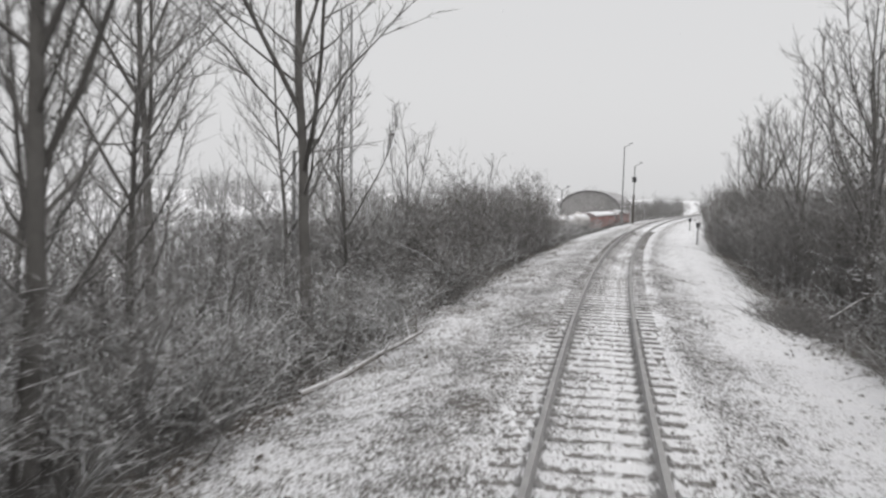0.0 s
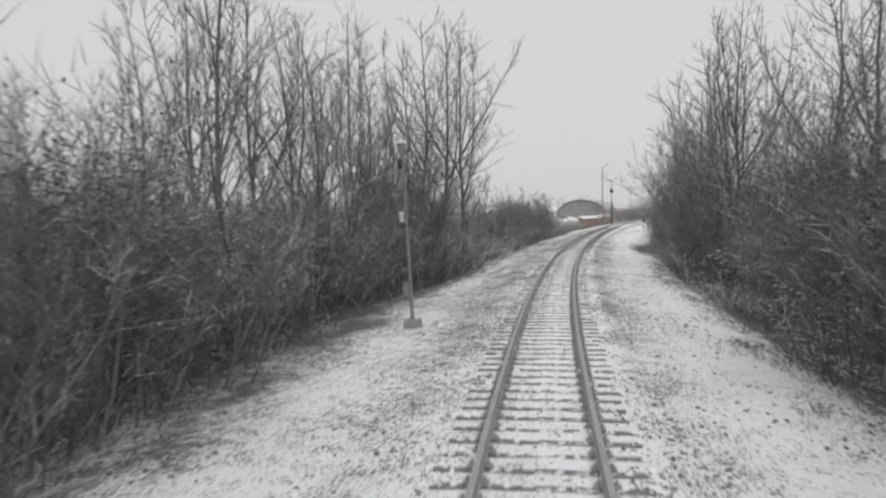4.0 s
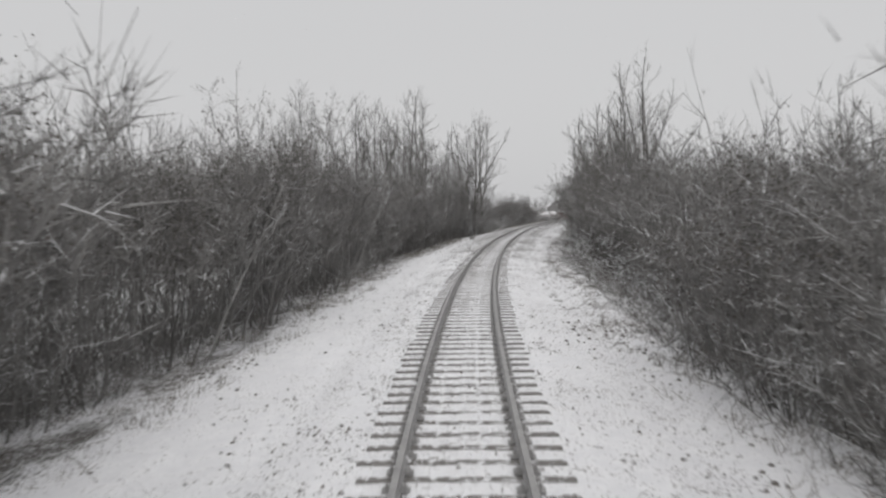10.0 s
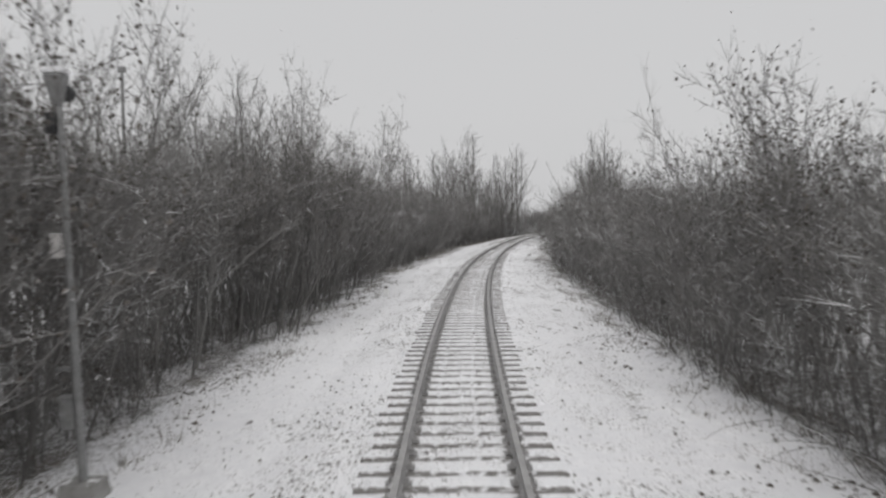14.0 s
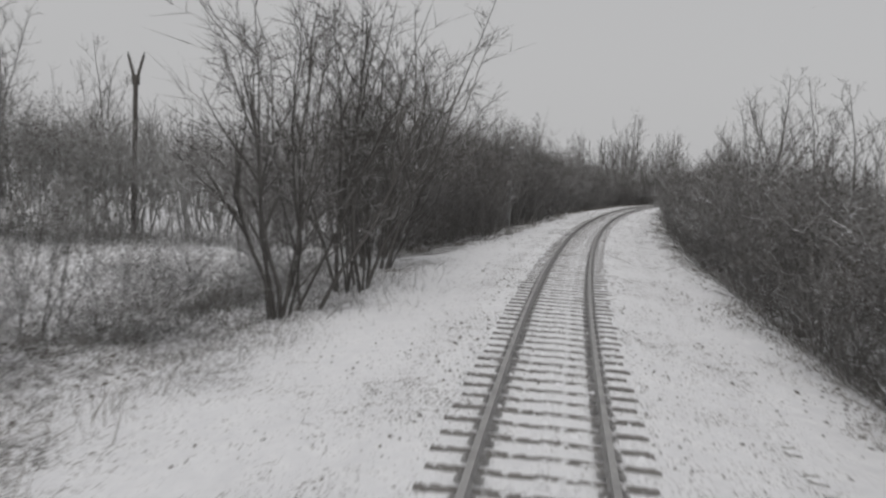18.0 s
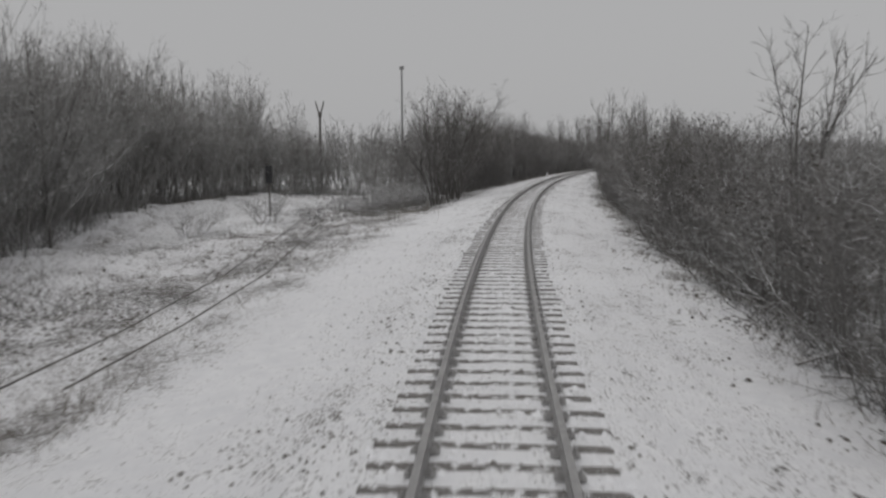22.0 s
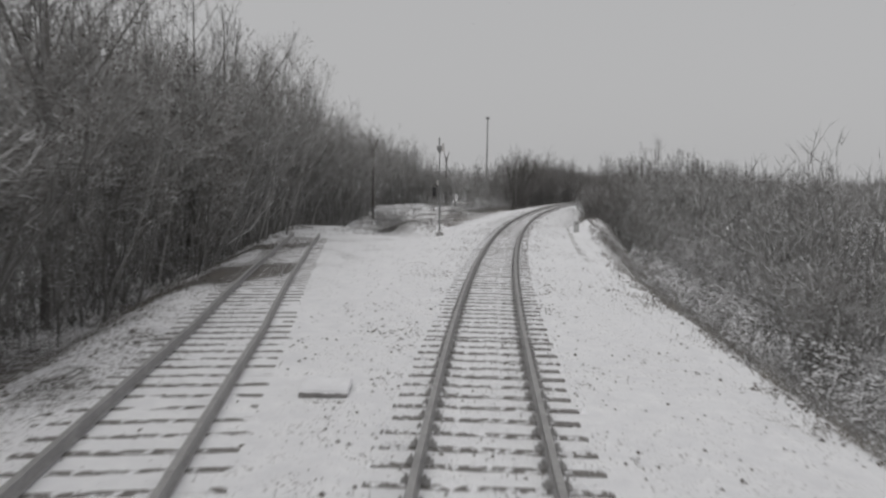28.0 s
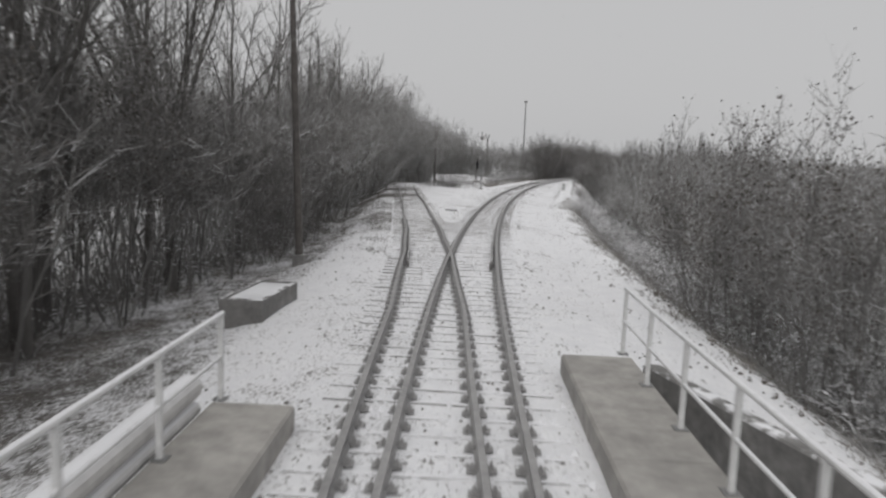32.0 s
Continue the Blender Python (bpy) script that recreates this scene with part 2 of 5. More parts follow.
M_GROUND = snow_ground()
M_TWIG = twig_mat("bare_shrub_bark", (0.14, 0.135, 0.13), (0.23, 0.223, 0.216), 0.3)
# back rows, right-hand crowns and low brush: bark lightened to imitate haze
M_BACK = twig_mat("haze_lightened_thicket_bark", (0.18, 0.175, 0.17), (0.28, 0.274, 0.267), 0.45)
# paler still: haze painted into the bark of growth further off
M_HAZED = twig_mat("haze_pale_shrub_bark", (0.24, 0.235, 0.23), (0.35, 0.343, 0.335), 0.6)
M_TREE = twig_mat("bare_tree_bark", (0.09, 0.085, 0.08), (0.18, 0.172, 0.165), 0.25)
# crowns lighter than trunks, with haze worked into the colour
M_CROWN = twig_mat("haze_lightened_tree_twigs", (0.15, 0.145, 0.14), (0.26, 0.254, 0.247), 0.4)
# far growth: haze is put into the twig colour
M_FAR = twig_mat("haze_pale_far_twigs", (0.19, 0.186, 0.182), (0.33, 0.326, 0.32), 0.4)
M_GRASS = twig_mat("dead_grass", (0.16, 0.145, 0.128), (0.33, 0.31, 0.285), 0.4)
M_LEAF = twig_mat("withered_leaves", (0.085, 0.076, 0.069), (0.16, 0.142, 0.127), 0.3)
M_STEEL = plain("worn_rail_steel", (0.33, 0.324, 0.322), 0.55, 0.1, 14, 0.2)
M_SLEEPER = plain("wet_tarred_sleeper_wood", (0.17, 0.16, 0.152), 0.65, 0, 7, 0.3, snow=0.24, relief=0.5)
M_SNOWY = plain("snow_covered_sleeper_wood", (0.12, 0.112, 0.105), 0.7, 0, 7, 0.3, snow=0.85, relief=0.5)
M_STONE = plain("ballast_stone", (0.14, 0.13, 0.12), 0.8, 0, 9, 0.5, snow=0.35)
M_CONCRETE = plain("old_concrete", (0.27, 0.264, 0.255), 0.8, 0, 5, 0.25, snow=0.3)
M_WALKWAY = plain("swept_concrete_walkway", (0.35, 0.336, 0.316), 0.75, 0, 3, 0.26)
M_WALL = plain("dark_damp_concrete", (0.2, 0.195, 0.19), 0.85, 0, 4, 0.35, snow=0.35)
M_WHITE = plain("white_railing_paint", (0.72, 0.72, 0.72), 0.5, 0, 20, 0.12, snow=0.6)
M_POST = plain("grey_signal_paint", (0.23, 0.23, 0.23), 0.5, 0.2, 10, 0.25)
M_DARKPOST = plain("tarred_pole_wood", (0.095, 0.086, 0.08), 0.75, 0, 7, 0.4)
M_BLACK = plain("black_signal_housing", (0.03, 0.03, 0.032), 0.5, 0, 8, 0.3)
M_PIPE = plain("lagged_pipe", (0.62, 0.61, 0.6), 0.6, 0, 6, 0.15, snow=0.9)
# wagon red is paled and dulled to imitate haze
M_RED = plain("haze_paled_red_wagon_paint", (0.4, 0.21, 0.195), 0.6, 0, 4, 0.3, snow=0.6)
M_TANK = plain("pale_tank_paint", (0.55, 0.53, 0.52), 0.5, 0, 4, 0.2, snow=0.7)
# hall walls and roof: greys lifted part of the way towards haze
M_SHED = plain("haze_greyed_shed_boards", (0.25, 0.245, 0.242), 0.8, 0, 3, 0.3)
M_ROOF = plain("snowy_shed_roof", (0.26, 0.25, 0.25), 0.8, 0, 1.2, 0.3, snow=0.3)
M_SNOWROOF = plain("snow_covered_wagon_roof", (0.24, 0.2, 0.2), 0.8, 0, 1.2, 0.3, snow=0.8)
M_KM = plain("weathered_whitewashed_stone", (0.42, 0.42, 0.418), 0.8, 0, 9, 0.25, snow=0.3)
M_LID = plain("weathered_concrete_lid", (0.36, 0.352, 0.34), 0.85, 0, 6, 0.35, snow=0.42)
M_GUARD = plain("rusty_guard_rail_steel", (0.2, 0.19, 0.185), 0.6, 0.1, 9, 0.3, snow=0.25)
M_CLOD = plain("earth_and_leaf_litter", (0.105, 0.091, 0.079), 0.9, 0, 9, 0.5, snow=0.3)
M_SNOWCAP = plain("snow_cap", (0.8, 0.8, 0.82), 0.8, 0, 6, 0.06, relief=0.5)


# ---- mesh helpers ----
def from_arrays(name, v, f, mat, parent=None):
    me = bpy.data.meshes.new(name)
    me.from_pydata(v if isinstance(v, list) else np.asarray(v).tolist(), [], f if isinstance(f, list) else np.asarray(f).tolist())
    me.materials.append(mat)
    ob = new(name, me)
    if parent is not None:
        ob.parent = parent
    return ob


def part(name, bm, mat, parent=None, label=""):
    me = bpy.data.meshes.new(name)
    bm.to_mesh(me)
    bm.free()
    me.materials.append(mat)
    ob = new(name, me)
    if parent is not None:
        ob.parent = parent
    if label:
        ob["label"] = label
    return ob


def box(bm, x0, x1, y0, y1, z0, z1, bevel=0.0):
    m = Matrix.Translation(((x0 + x1) / 2, (y0 + y1) / 2, (z0 + z1) / 2)) @ Matrix.Diagonal((x1 - x0, y1 - y0, z1 - z0, 1))
    vs = bmesh.ops.create_cube(bm, size=1, matrix=m)["verts"]
    if bevel:
        es = list({e for v in vs for e in v.link_edges})
        bmesh.ops.bevel(bm, geom=es, offset=bevel, segments=2, affect="EDGES", profile=0.6)
    return bm


def rod(bm, a, b, r0, r1=None, sides=10):
    a, b = Vector(a), Vector(b)
    r1 = r0 if r1 is None else r1
    q = (b - a).to_track_quat("Z", "Y").to_matrix().to_4x4()
    m = Matrix.Translation((a + b) / 2) @ q
    bmesh.ops.create_cone(bm, cap_ends=True, segments=sides, radius1=r0, radius2=r1, depth=(b - a).length, matrix=m)
    return bm


def sweep(profile, s_values, centre, lift=0.0, close=True):
    """Vertices and faces of a profile (offset, height) drawn along the line at offset centre(s)."""
    prof = np.array(profile)
    k = len(prof)
    vs = []
    for s in s_values:
        c = centre(s)
        x, y = spot(s, c + prof[:, 0])
        vs.append(np.stack([x, y, prof[:, 1] + lift], 1))
    vs = np.concatenate(vs)
    fs = []
    for i in range(len(s_values) - 1):
        for j in range(k if close else k - 1):
            a, b = i * k + j, i * k + (j + 1) % k
            fs.append((a, b, b + k, a + k))
    if close:
        fs.append(tuple(range(k)))
        fs.append(tuple(range((len(s_values) - 1) * k, len(s_values) * k))[::-1])
    return vs.tolist(), fs


# ---- ground: one sheet from the line to the horizon ----
def build_ground():
    so = np.concatenate([[-2500, -1200, -700, -450, -360], np.arange(-330, -295, 2.0), np.arange(-295, 30, 0.4), np.arange(30, 185, 1.5), [200, 240, 320, 500, 900, 1800, 3000]])
    oo = np.concatenate([[-2500, -1200, -500, -220, -110, -60, -42], np.arange(-32, -12, 1.2), np.arange(-12, -3, 0.4), np.arange(-3, 3.01, 0.2), np.arange(3.3, 9, 0.35), np.arange(9.5, 24, 1.6), [30, 42, 60, 100, 170, 260, 330]])
    S, O = np.meshgrid(so, oo, indexing="ij")
    x, y = spot(S, O)
    z = ground_z(S, O)
    far = np.clip((np.abs(O) - 40) / 60, 0, 1)
    z = z * (1 - far) - 1.0 * far
    v = np.stack([x, y, z], -1).reshape(-1, 3)
    n0, n1 = S.shape
    i = np.arange(n0 - 1)[:, None] * n1 + np.arange(n1 - 1)[None, :]
    f = np.stack([i, i + 1, i + n1 + 1, i + n1], -1).reshape(-1, 4)[:, ::-1]
    ob = from_arrays("ground", v, f, M_GROUND)
    # where stones show: the first stretch, the ballast edge, and the feet of the thickets
    early = np.clip((S + 42) / 30, 0, 1)
    edge = np.exp(-((np.abs(O) - 2.3) / 0.9) ** 2)
    foot = np.clip((np.abs(O) - 4.6) / 2.2, 0, 1) * np.clip((14 - np.abs(O)) / 3, 0, 1)
    bare = 0.165 + (0.10 - 0.13 * early) * (np.abs(O) < 1.5) + np.where(O < 0, 0.31, 0.17 * (0.6 + 0.4 * edge)) * early + 0.12 * early * (np.exp(-((O - 1.9) / 0.3) ** 2) + np.exp(-((O - 3.5) / 0.25) ** 2)) + 0.14 * edge + 0.10 * (np.abs(O - 3.4) < 0.45) * (S < -50) + 0.36 * foot * (0.6 + 0.4 * wave(S, O, 1.6, 3)) - 0.1 * ((S < -205) & (O < 4) & (O > branch(S)))
    wood = ((O < -6) & (S > -128)) | ((O < branch(S) - 3.4) & (S < -196)) | (O > 6)
    bare = bare + np.where(O < 0, np.where(S > -30, 0.08, 0.2), 0.26) * wood * (np.abs(O) < 16) + 0.03 * np.clip((S + 12) / 8, 0, 1) * np.clip((-4.9 - O) / 0.8, 0, 1) * np.clip((O + 15) / 4, 0, 1) * (S < 45)
    rough = np.clip((S + 197) / 8, 0, 1) * np.clip((-134 - S) / 8, 0, 1) * np.clip((-O - 6) / 4, 0, 1)
    bare = bare + 0.15 * rough * (0.5 + 0.5 * wave(S, O, 2.6, 9)) + 0.16 * np.clip(np.abs(O) - 4.0, 0, 1) * np.clip(wave(S, O, 1.1, 12) + 0.2, 0, 1)
    beside = np.clip(branch(S) - O, 0, 9)
    bare = bare + 0.45 * np.exp(-((beside - 2.1) / 0.6) ** 2) * np.exp(-((S + 252) / 7) ** 2)
    # bands sheltered by overhanging branches, where no snow lies on the branch track
    under = np.clip((branch(S) + 0.8 - O) / 0.3, 0, 1) * np.clip((O - branch(S) + 4.5) / 1.5, 0, 1)
    along = S + 0.9 * (branch(S) - O)
    bare = bare + 0.9 * under * (np.clip(1.6 - np.abs(along + 229.5) / 1.6, 0, 1) + np.clip(1.6 - np.abs(along + 219.5) / 0.9, 0, 1))
    bare = bare + 0.2 * np.clip((-273 - S) / 4, 0, 1) * np.clip((-3.4 - O) / 0.8, 0, 1)
    bare = bare + 0.04 * np.clip((S - 1) / 6, 0, 1) * np.clip((3.2 - np.abs(O)) / 1.2, 0, 1)
    # snow lies almost whole on the bank below the right-hand scrub near the bridge
    bare = bare - 0.34 * np.clip((-206 - S) / 6, 0, 1) * np.clip((O - 4.6) / 0.8, 0, 1) * np.clip((10.5 - O) / 2, 0, 1)
    bare = bare * np.clip((45 - np.abs(O)) / 25, 0, 1)
    me = ob.data
    at = me.attributes.new("bare", "FLOAT", "POINT")
    at.data.foreach_set("value", bare.reshape(-1).astype(np.float32))
    for p in me.polygons:
        p.use_smooth = True
    tagged(ob, "thin wet snow over gravel and dead grass beside the railway", "ground", kind="structure")


build_ground()

# ---- rails and sleepers ----
RAIL = [(-0.062, -0.172), (0.062, -0.172), (0.062, -0.16), (0.022, -0.145), (0.016, -0.05), (0.041, -0.038), (0.043, -0.006), (0.036, 0.0), (-0.036, 0.0), (-0.043, -0.006), (-0.041, -0.038), (-0.016, -0.05), (-0.022, -0.145), (-0.062, -0.16)]
PITCH = 0.56


def sleeper_mesh(name, half, seed, mat):
    r = random.Random(seed)
    bm = bmesh.new()
    box(bm, -half, half, -0.078, 0.078, -0.15, 0.0, 0.012)
    bmesh.ops.subdivide_edges(bm, edges=[e for e in bm.edges if abs(e.verts[0].co.x - e.verts[1].co.x) > 1], cuts=5)
    for v in bm.verts:
        v.co += Vector((0, r.uniform(-0.009, 0.009), r.uniform(-0.006, 0.006)))
    me = bpy.data.meshes.new(name)
    bm.to_mesh(me)
    bm.free()
    me.materials.append(mat)
    return me


SLEEPERS = [sleeper_mesh("sleeper", 1.27 + 0.02 * i, i, M_SLEEPER) for i in range(4)]
SNOWED = [sleeper_mesh("sleeper", 1.27 + 0.02 * i, 10 + i, M_SNOWY) for i in range(4)]


def clip_mesh():
    bm = bmesh.new()
    for q in (-1, 1):
        box(bm, q * 0.075 - 0.03, q * 0.075 + 0.03, -0.06, 0.06, 0.0, 0.03)
        box(bm, q * 0.1 - 0.028, q * 0.1 + 0.028, -0.03, 0.03, 0.03, 0.055)
        rod(bm, (q * 0.1, 0, 0.03), (q * 0.1, 0, 0.085), 0.014, sides=6)
    box(bm, -0.16, 0.16, -0.075, 0.075, -0.008, 0.012)
    me = bpy.data.meshes.new("rail_fastening")
    bm.to_mesh(me)
    bm.free()
    me.materials.append(M_STEEL)
    return me


FASTENING = clip_mesh()
rr = random.Random(5)
SECTIONS = [(-318, -284), (-284, -240), (-240, -180), (-180, -120), (-120, -60), (-60, 0), (0, 60), (60, 179)]


def lay(s0, s1, label):
    root = tagged(new("railway_track"), label, "railway track", group="lengths of the line")
    for side, tag in ((-1, "rail"), (1, "rail")):
        v, f = sweep(RAIL, np.arange(s0, s1 + 0.01, 1.0 if s0 < 60 else 2.0), lambda s: side * 0.7525)
        ob = from_arrays("rail", v, f, M_STEEL, root)
        ob["label"] = "worn steel rail with a dull brown web"
    return root


for s0, s1 in SECTIONS:
    root = lay(s0, s1, "single railway track with tarred sleepers half buried in snow")
    s = s0 + PITCH / 2
    while s < s1:
        turnout = -292 < s < -252
        c = branch(s) / 2 if turnout else 0.0
        if s < 75:
            ob = new("sleeper", (SNOWED if -290 < s < -259 else SLEEPERS)[rr.randrange(4)])
            ob.parent = root
            x, y = spot(s, c + rr.uniform(-0.03, 0.03))
            wide = 1.0 + (abs(branch(s)) / 2.6 if turnout else 0)
            ob.matrix_basis = Matrix.Translation((float(x), float(y), -0.190 + (0.003 if -290 < s < -259 else 0) + rr.uniform(-0.006, 0.004))) @ Matrix.Rotation(heading(s) + rr.uniform(-0.012, 0.012), 4, "Z") @ Matrix.Diagonal((wide, 0.55 if -292 < s < -259 else 1, 1, 1))
        s += PITCH

# the branch, which leaves the line at the crossing
root = tagged(new("railway_track"), "branch railway track curving away under overhanging branches", "railway track", group="lengths of the line")
for side in (-1, 1):
    v, f = sweep(RAIL, np.arange(-318, -213.5, 1.0), lambda s: float(branch(s)) + side * 0.7525, lift=-0.004 if side > 0 else -0.002)
    from_arrays("rail", v, f, M_STEEL, root)["label"] = "rusty rail of the branch track"
s = -252 + PITCH / 2
while s < -215:
    slope = float(branch(s + 0.5) - branch(s - 0.5))
    ob = new("sleeper", SLEEPERS[rr.randrange(4)])
    ob.parent = root
    x, y = spot(s, branch(s))
    ob.matrix_basis = Matrix.Translation((float(x), float(y), -0.192 + rr.uniform(-0.006, 0.004))) @ Matrix.Rotation(heading(s) - math.atan(slope) + rr.uniform(-0.012, 0.012), 4, "Z")
    s += PITCH

# fastenings: single ones near the crossing, the rest joined
fast_root = tagged(new("turnout_fittings"), "steel rail fastenings, guard rails and crossing of the turnout", "turnout")
s = -290 + PITCH / 2
while s < -252:
    for o in (-0.7525, 0.7525, float(branch(s)) - 0.7525, float(branch(s)) + 0.7525):
        ob = new("rail_fastening", FASTENING)
        ob.parent = fast_root
        x, y = spot(s, o)
        ob.matrix_basis = Matrix.Translation((float(x), float(y), -0.172)) @ Matrix.Rotation(heading(s), 4, "Z")
    s += PITCH
GUARD = [(-0.032, -0.16), (0.032, -0.16), (0.032, 0.015), (0.02, 0.025), (-0.02, 0.025), (-0.032, 0.015)]


def flare(s):
    return 0.05 * max(0.0, abs(s + 264.3) - 2.4)


for o_of, s0, s1 in ((lambda s: 0.7525 - 0.15 - flare(s), -267.5, -261.0), (lambda s: float(branch(s)) - 0.7525 + 0.15 + flare(s), -267.6, -261.4)):
    v, f = sweep(GUARD, np.arange(s0, s1, 0.65), o_of)
    from_arrays("guard_rail", v, f, M_GUARD, fast_root)["label"] = "dark rusty guard rail"
me_v, me_f = [np.array([v.co for v in FASTENING.vertices])], [p.vertices[:] for p in FASTENING.polygons]
base = me_v[0]
vs, fs = [], []
s = -252 + PITCH / 2
while s < 20:
    for o in (-0.7525, 0.7525):
        x, y = spot(s, o)
        h = heading(s)
        rot = np.array(((math.cos(h), -math.sin(h), 0), (math.sin(h), math.cos(h), 0), (0, 0, 1)))
        off = len(vs) * len(base)
        vs.append(base @ rot.T + np.array((float(x), float(y), -0.174)))
        fs.extend([tuple(i + off for i in p) for p in me_f])
    s += PITCH
tagged(from_arrays("rail_fastenings", np.concatenate(vs), fs, M_STEEL), "rows of steel rail fastenings on the sleepers", "rail fastening", kind="stuff")

# ---- bare shrubs and trees ----
def cones(p0, p1, r0, sides=3):
    """Arrays of tapering twigs that end in a point."""
    p0, p1, r0 = np.asarray(p0, float), np.asarray(p1, float), np.asarray(r0, float)
    d = p1 - p0
    d /= np.linalg.norm(d, axis=1, keepdims=True) + 1e-9
    ref = np.where(np.abs(d[:, 2:3]) > 0.9, np.array([[1.0, 0, 0]]), np.array([[0, 0, 1.0]]))
    u = np.cross(d, ref)
    u /= np.linalg.norm(u, axis=1, keepdims=True) + 1e-9
    w = np.cross(d, u)
    n = len(p0)
    v = np.empty((n, sides + 1, 3))
    for k in range(sides):
        a = 2 * math.pi * k / sides + 0.5
        v[:, k] = p0 + (u * math.cos(a) + w * math.sin(a)) * r0[:, None]
    v[:, sides] = p1
    base = np.arange(n)[:, None] * (sides + 1)
    f = np.concatenate([np.concatenate([base + k, base + (k + 1) % sides, base + sides], 1) for k in range(sides)])
    return v.reshape(-1, 3), f


def slivers(p0, p1, r0, seed):
    """Arrays of the finest twigs, one tapering three-cornered blade each."""
    p0, p1, r0 = np.asarray(p0, float), np.asarray(p1, float), np.asarray(r0, float)
    u = np.cross(p1 - p0, np.random.RandomState(seed).normal(0, 1, p0.shape))
    u *= 1.35 * r0[:, None] / (np.linalg.norm(u, axis=1, keepdims=True) + 1e-9)
    v = np.stack([p0 - u, p0 + u, p1], 1).reshape(-1, 3)
    return v, np.arange(len(v)).reshape(-1, 3)


def stem_tubes(paths, sides=4):
    """Lists of (points, radii) as tubes of quads, the last ring shrunk to a point by its radius."""
    vs, fs, off = [], [], 0
    for pts, rad in paths:
        pts = np.asarray(pts, float)
        d = np.gradient(pts, axis=0)
        d /= np.linalg.norm(d, axis=1, keepdims=True) + 1e-9
        ref = np.array([1.0, 0.2, 0])
        u = np.cross(d, ref)
        u /= np.linalg.norm(u, axis=1, keepdims=True) + 1e-9
        w = np.cross(d, u)
        k = len(pts)
        for j in range(sides):
            a = 2 * math.pi * j / sides
            vs.append(pts + (u * math.cos(a) + w * math.sin(a)) * np.asarray(rad)[:, None])
        for i in range(k - 1):
            for j in range(sides):
                q = (j + 1) % sides
                fs.append((off + j * k + i, off + q * k + i, off + q * k + i + 1, off + j * k + i + 1))
        off += k * sides
    return np.concatenate(vs), fs


def curve_points(r, start, way, length, n, wander, lift):
    pts, p, d = [np.array(start, float)], np.array(start, float), np.array(way, float)
    d /= np.linalg.norm(d)
    for _ in range(n):
        d = d + np.array([r.gauss(0, wander), r.gauss(0, wander), r.gauss(0, wander * 0.6) + lift])
        d /= np.linalg.norm(d)
        p = p + d * length / n
        pts.append(p)
    return np.array(pts)


def on_path(pts, u):
    i = min(int(u * (len(pts) - 1)), len(pts) - 2)
    f = u * (len(pts) - 1) - i
    return pts[i] * (1 - f) + pts[i + 1] * f, pts[i + 1] - pts[i]


def shrub_arrays(seed, height, spread, stems, twigs, thick, sub=2, twig_len=0.9, forks=3, bends=6, fine=False, foot=0.12):
    """A many-stemmed shrub: crooked stems that fork, and twigs with twiglets as tapering points."""
    r = random.Random(seed)
    paths, a0, a1, ar, tips = [], [], [], [], []
    b0, b1, br = [], [], []
    tall = (height / 5) ** 0.5
    for _ in range(stems):
        ang, rad = r.uniform(0, 2 * math.pi), spread * 0.4 * math.sqrt(r.random())
        lean = min(0.42, r.uniform(0.05, 0.4) * spread / 1.3)
        h = height * r.uniform(0.6, 0.98)
        b = (rad * math.cos(ang), rad * math.sin(ang), -0.12)
        stem = curve_points(r, b, (lean * math.cos(ang), lean * math.sin(ang), 1), h, bends, 0.13, 0.08)
        r0 = 1.25 * thick * r.uniform(0.6, 1.25) * height / 5
        paths.append((stem, np.linspace(r0, r0 * 0.12, len(stem))))
        carriers = [(stem, foot)]
        for _ in range(forks):
            u = r.uniform(max(0.12, foot), 0.74)
            p, d = on_path(stem, u)
            d = d / np.linalg.norm(d)
            way = d * 0.9 + np.array([r.gauss(0, 0.4), r.gauss(0, 0.4), r.uniform(0.2, 0.6)])
            fork = curve_points(r, p, way, h * (1 - u) * r.uniform(0.55, 0.95), max(2, bends - 2), 0.2, 0.05)
            paths.append((fork, np.linspace(r0 * 0.55, r0 * 0.1, len(fork))))
            carriers.append((fork, 0.1 if foot > 0.15 else 0.0))
        for pts, low in carriers:
            for _ in range(twigs):
                u = low + (0.99 - low) * r.random() ** (0.62 if low > 0.15 else 1.05)
                p, d = on_path(pts, u)
                d = d / np.linalg.norm(d)
                w = np.array([r.gauss(0, 0.6), r.gauss(0, 0.6), r.gauss(0.2, 0.38)]) + d * 0.6
                w /= np.linalg.norm(w)
                ln = twig_len * r.uniform(0.35, 1.05) * (1.06 - 0.3 * u) * tall
                q = p + w * ln
                a0.append(p), a1.append(q), ar.append(thick * 0.29 * r.uniform(0.7, 1.2))
                tips.append(q)
                for _ in range(sub):
                    p2 = p + w * ln * r.uniform(0.2, 0.85)
                    w2 = w + np.array([r.gauss(0, 0.6), r.gauss(0, 0.6), r.gauss(0.15, 0.45)])
                    w2 /= np.linalg.norm(w2)
                    q2 = p2 + w2 * ln * r.uniform(0.35, 0.65)
                    b0.append(p2), b1.append(q2), br.append(thick * 0.22)
                    tips.append(q2)
    sv, sf = stem_tubes(paths, 3)
    tips = np.array(tips)
    tv, tf = slivers(a0, a1, ar, seed) if fine else cones(a0, a1, ar)
    wv, wf = slivers(b0, b1, br, seed + 1)
    tf = np.concatenate([tf, wf + len(tv)])
    tv = np.concatenate([tv, wv])
    grow = height / np.percentile(tips[:, 2], 96)
    return sv * grow, sf, tv * grow, tf, tips * grow


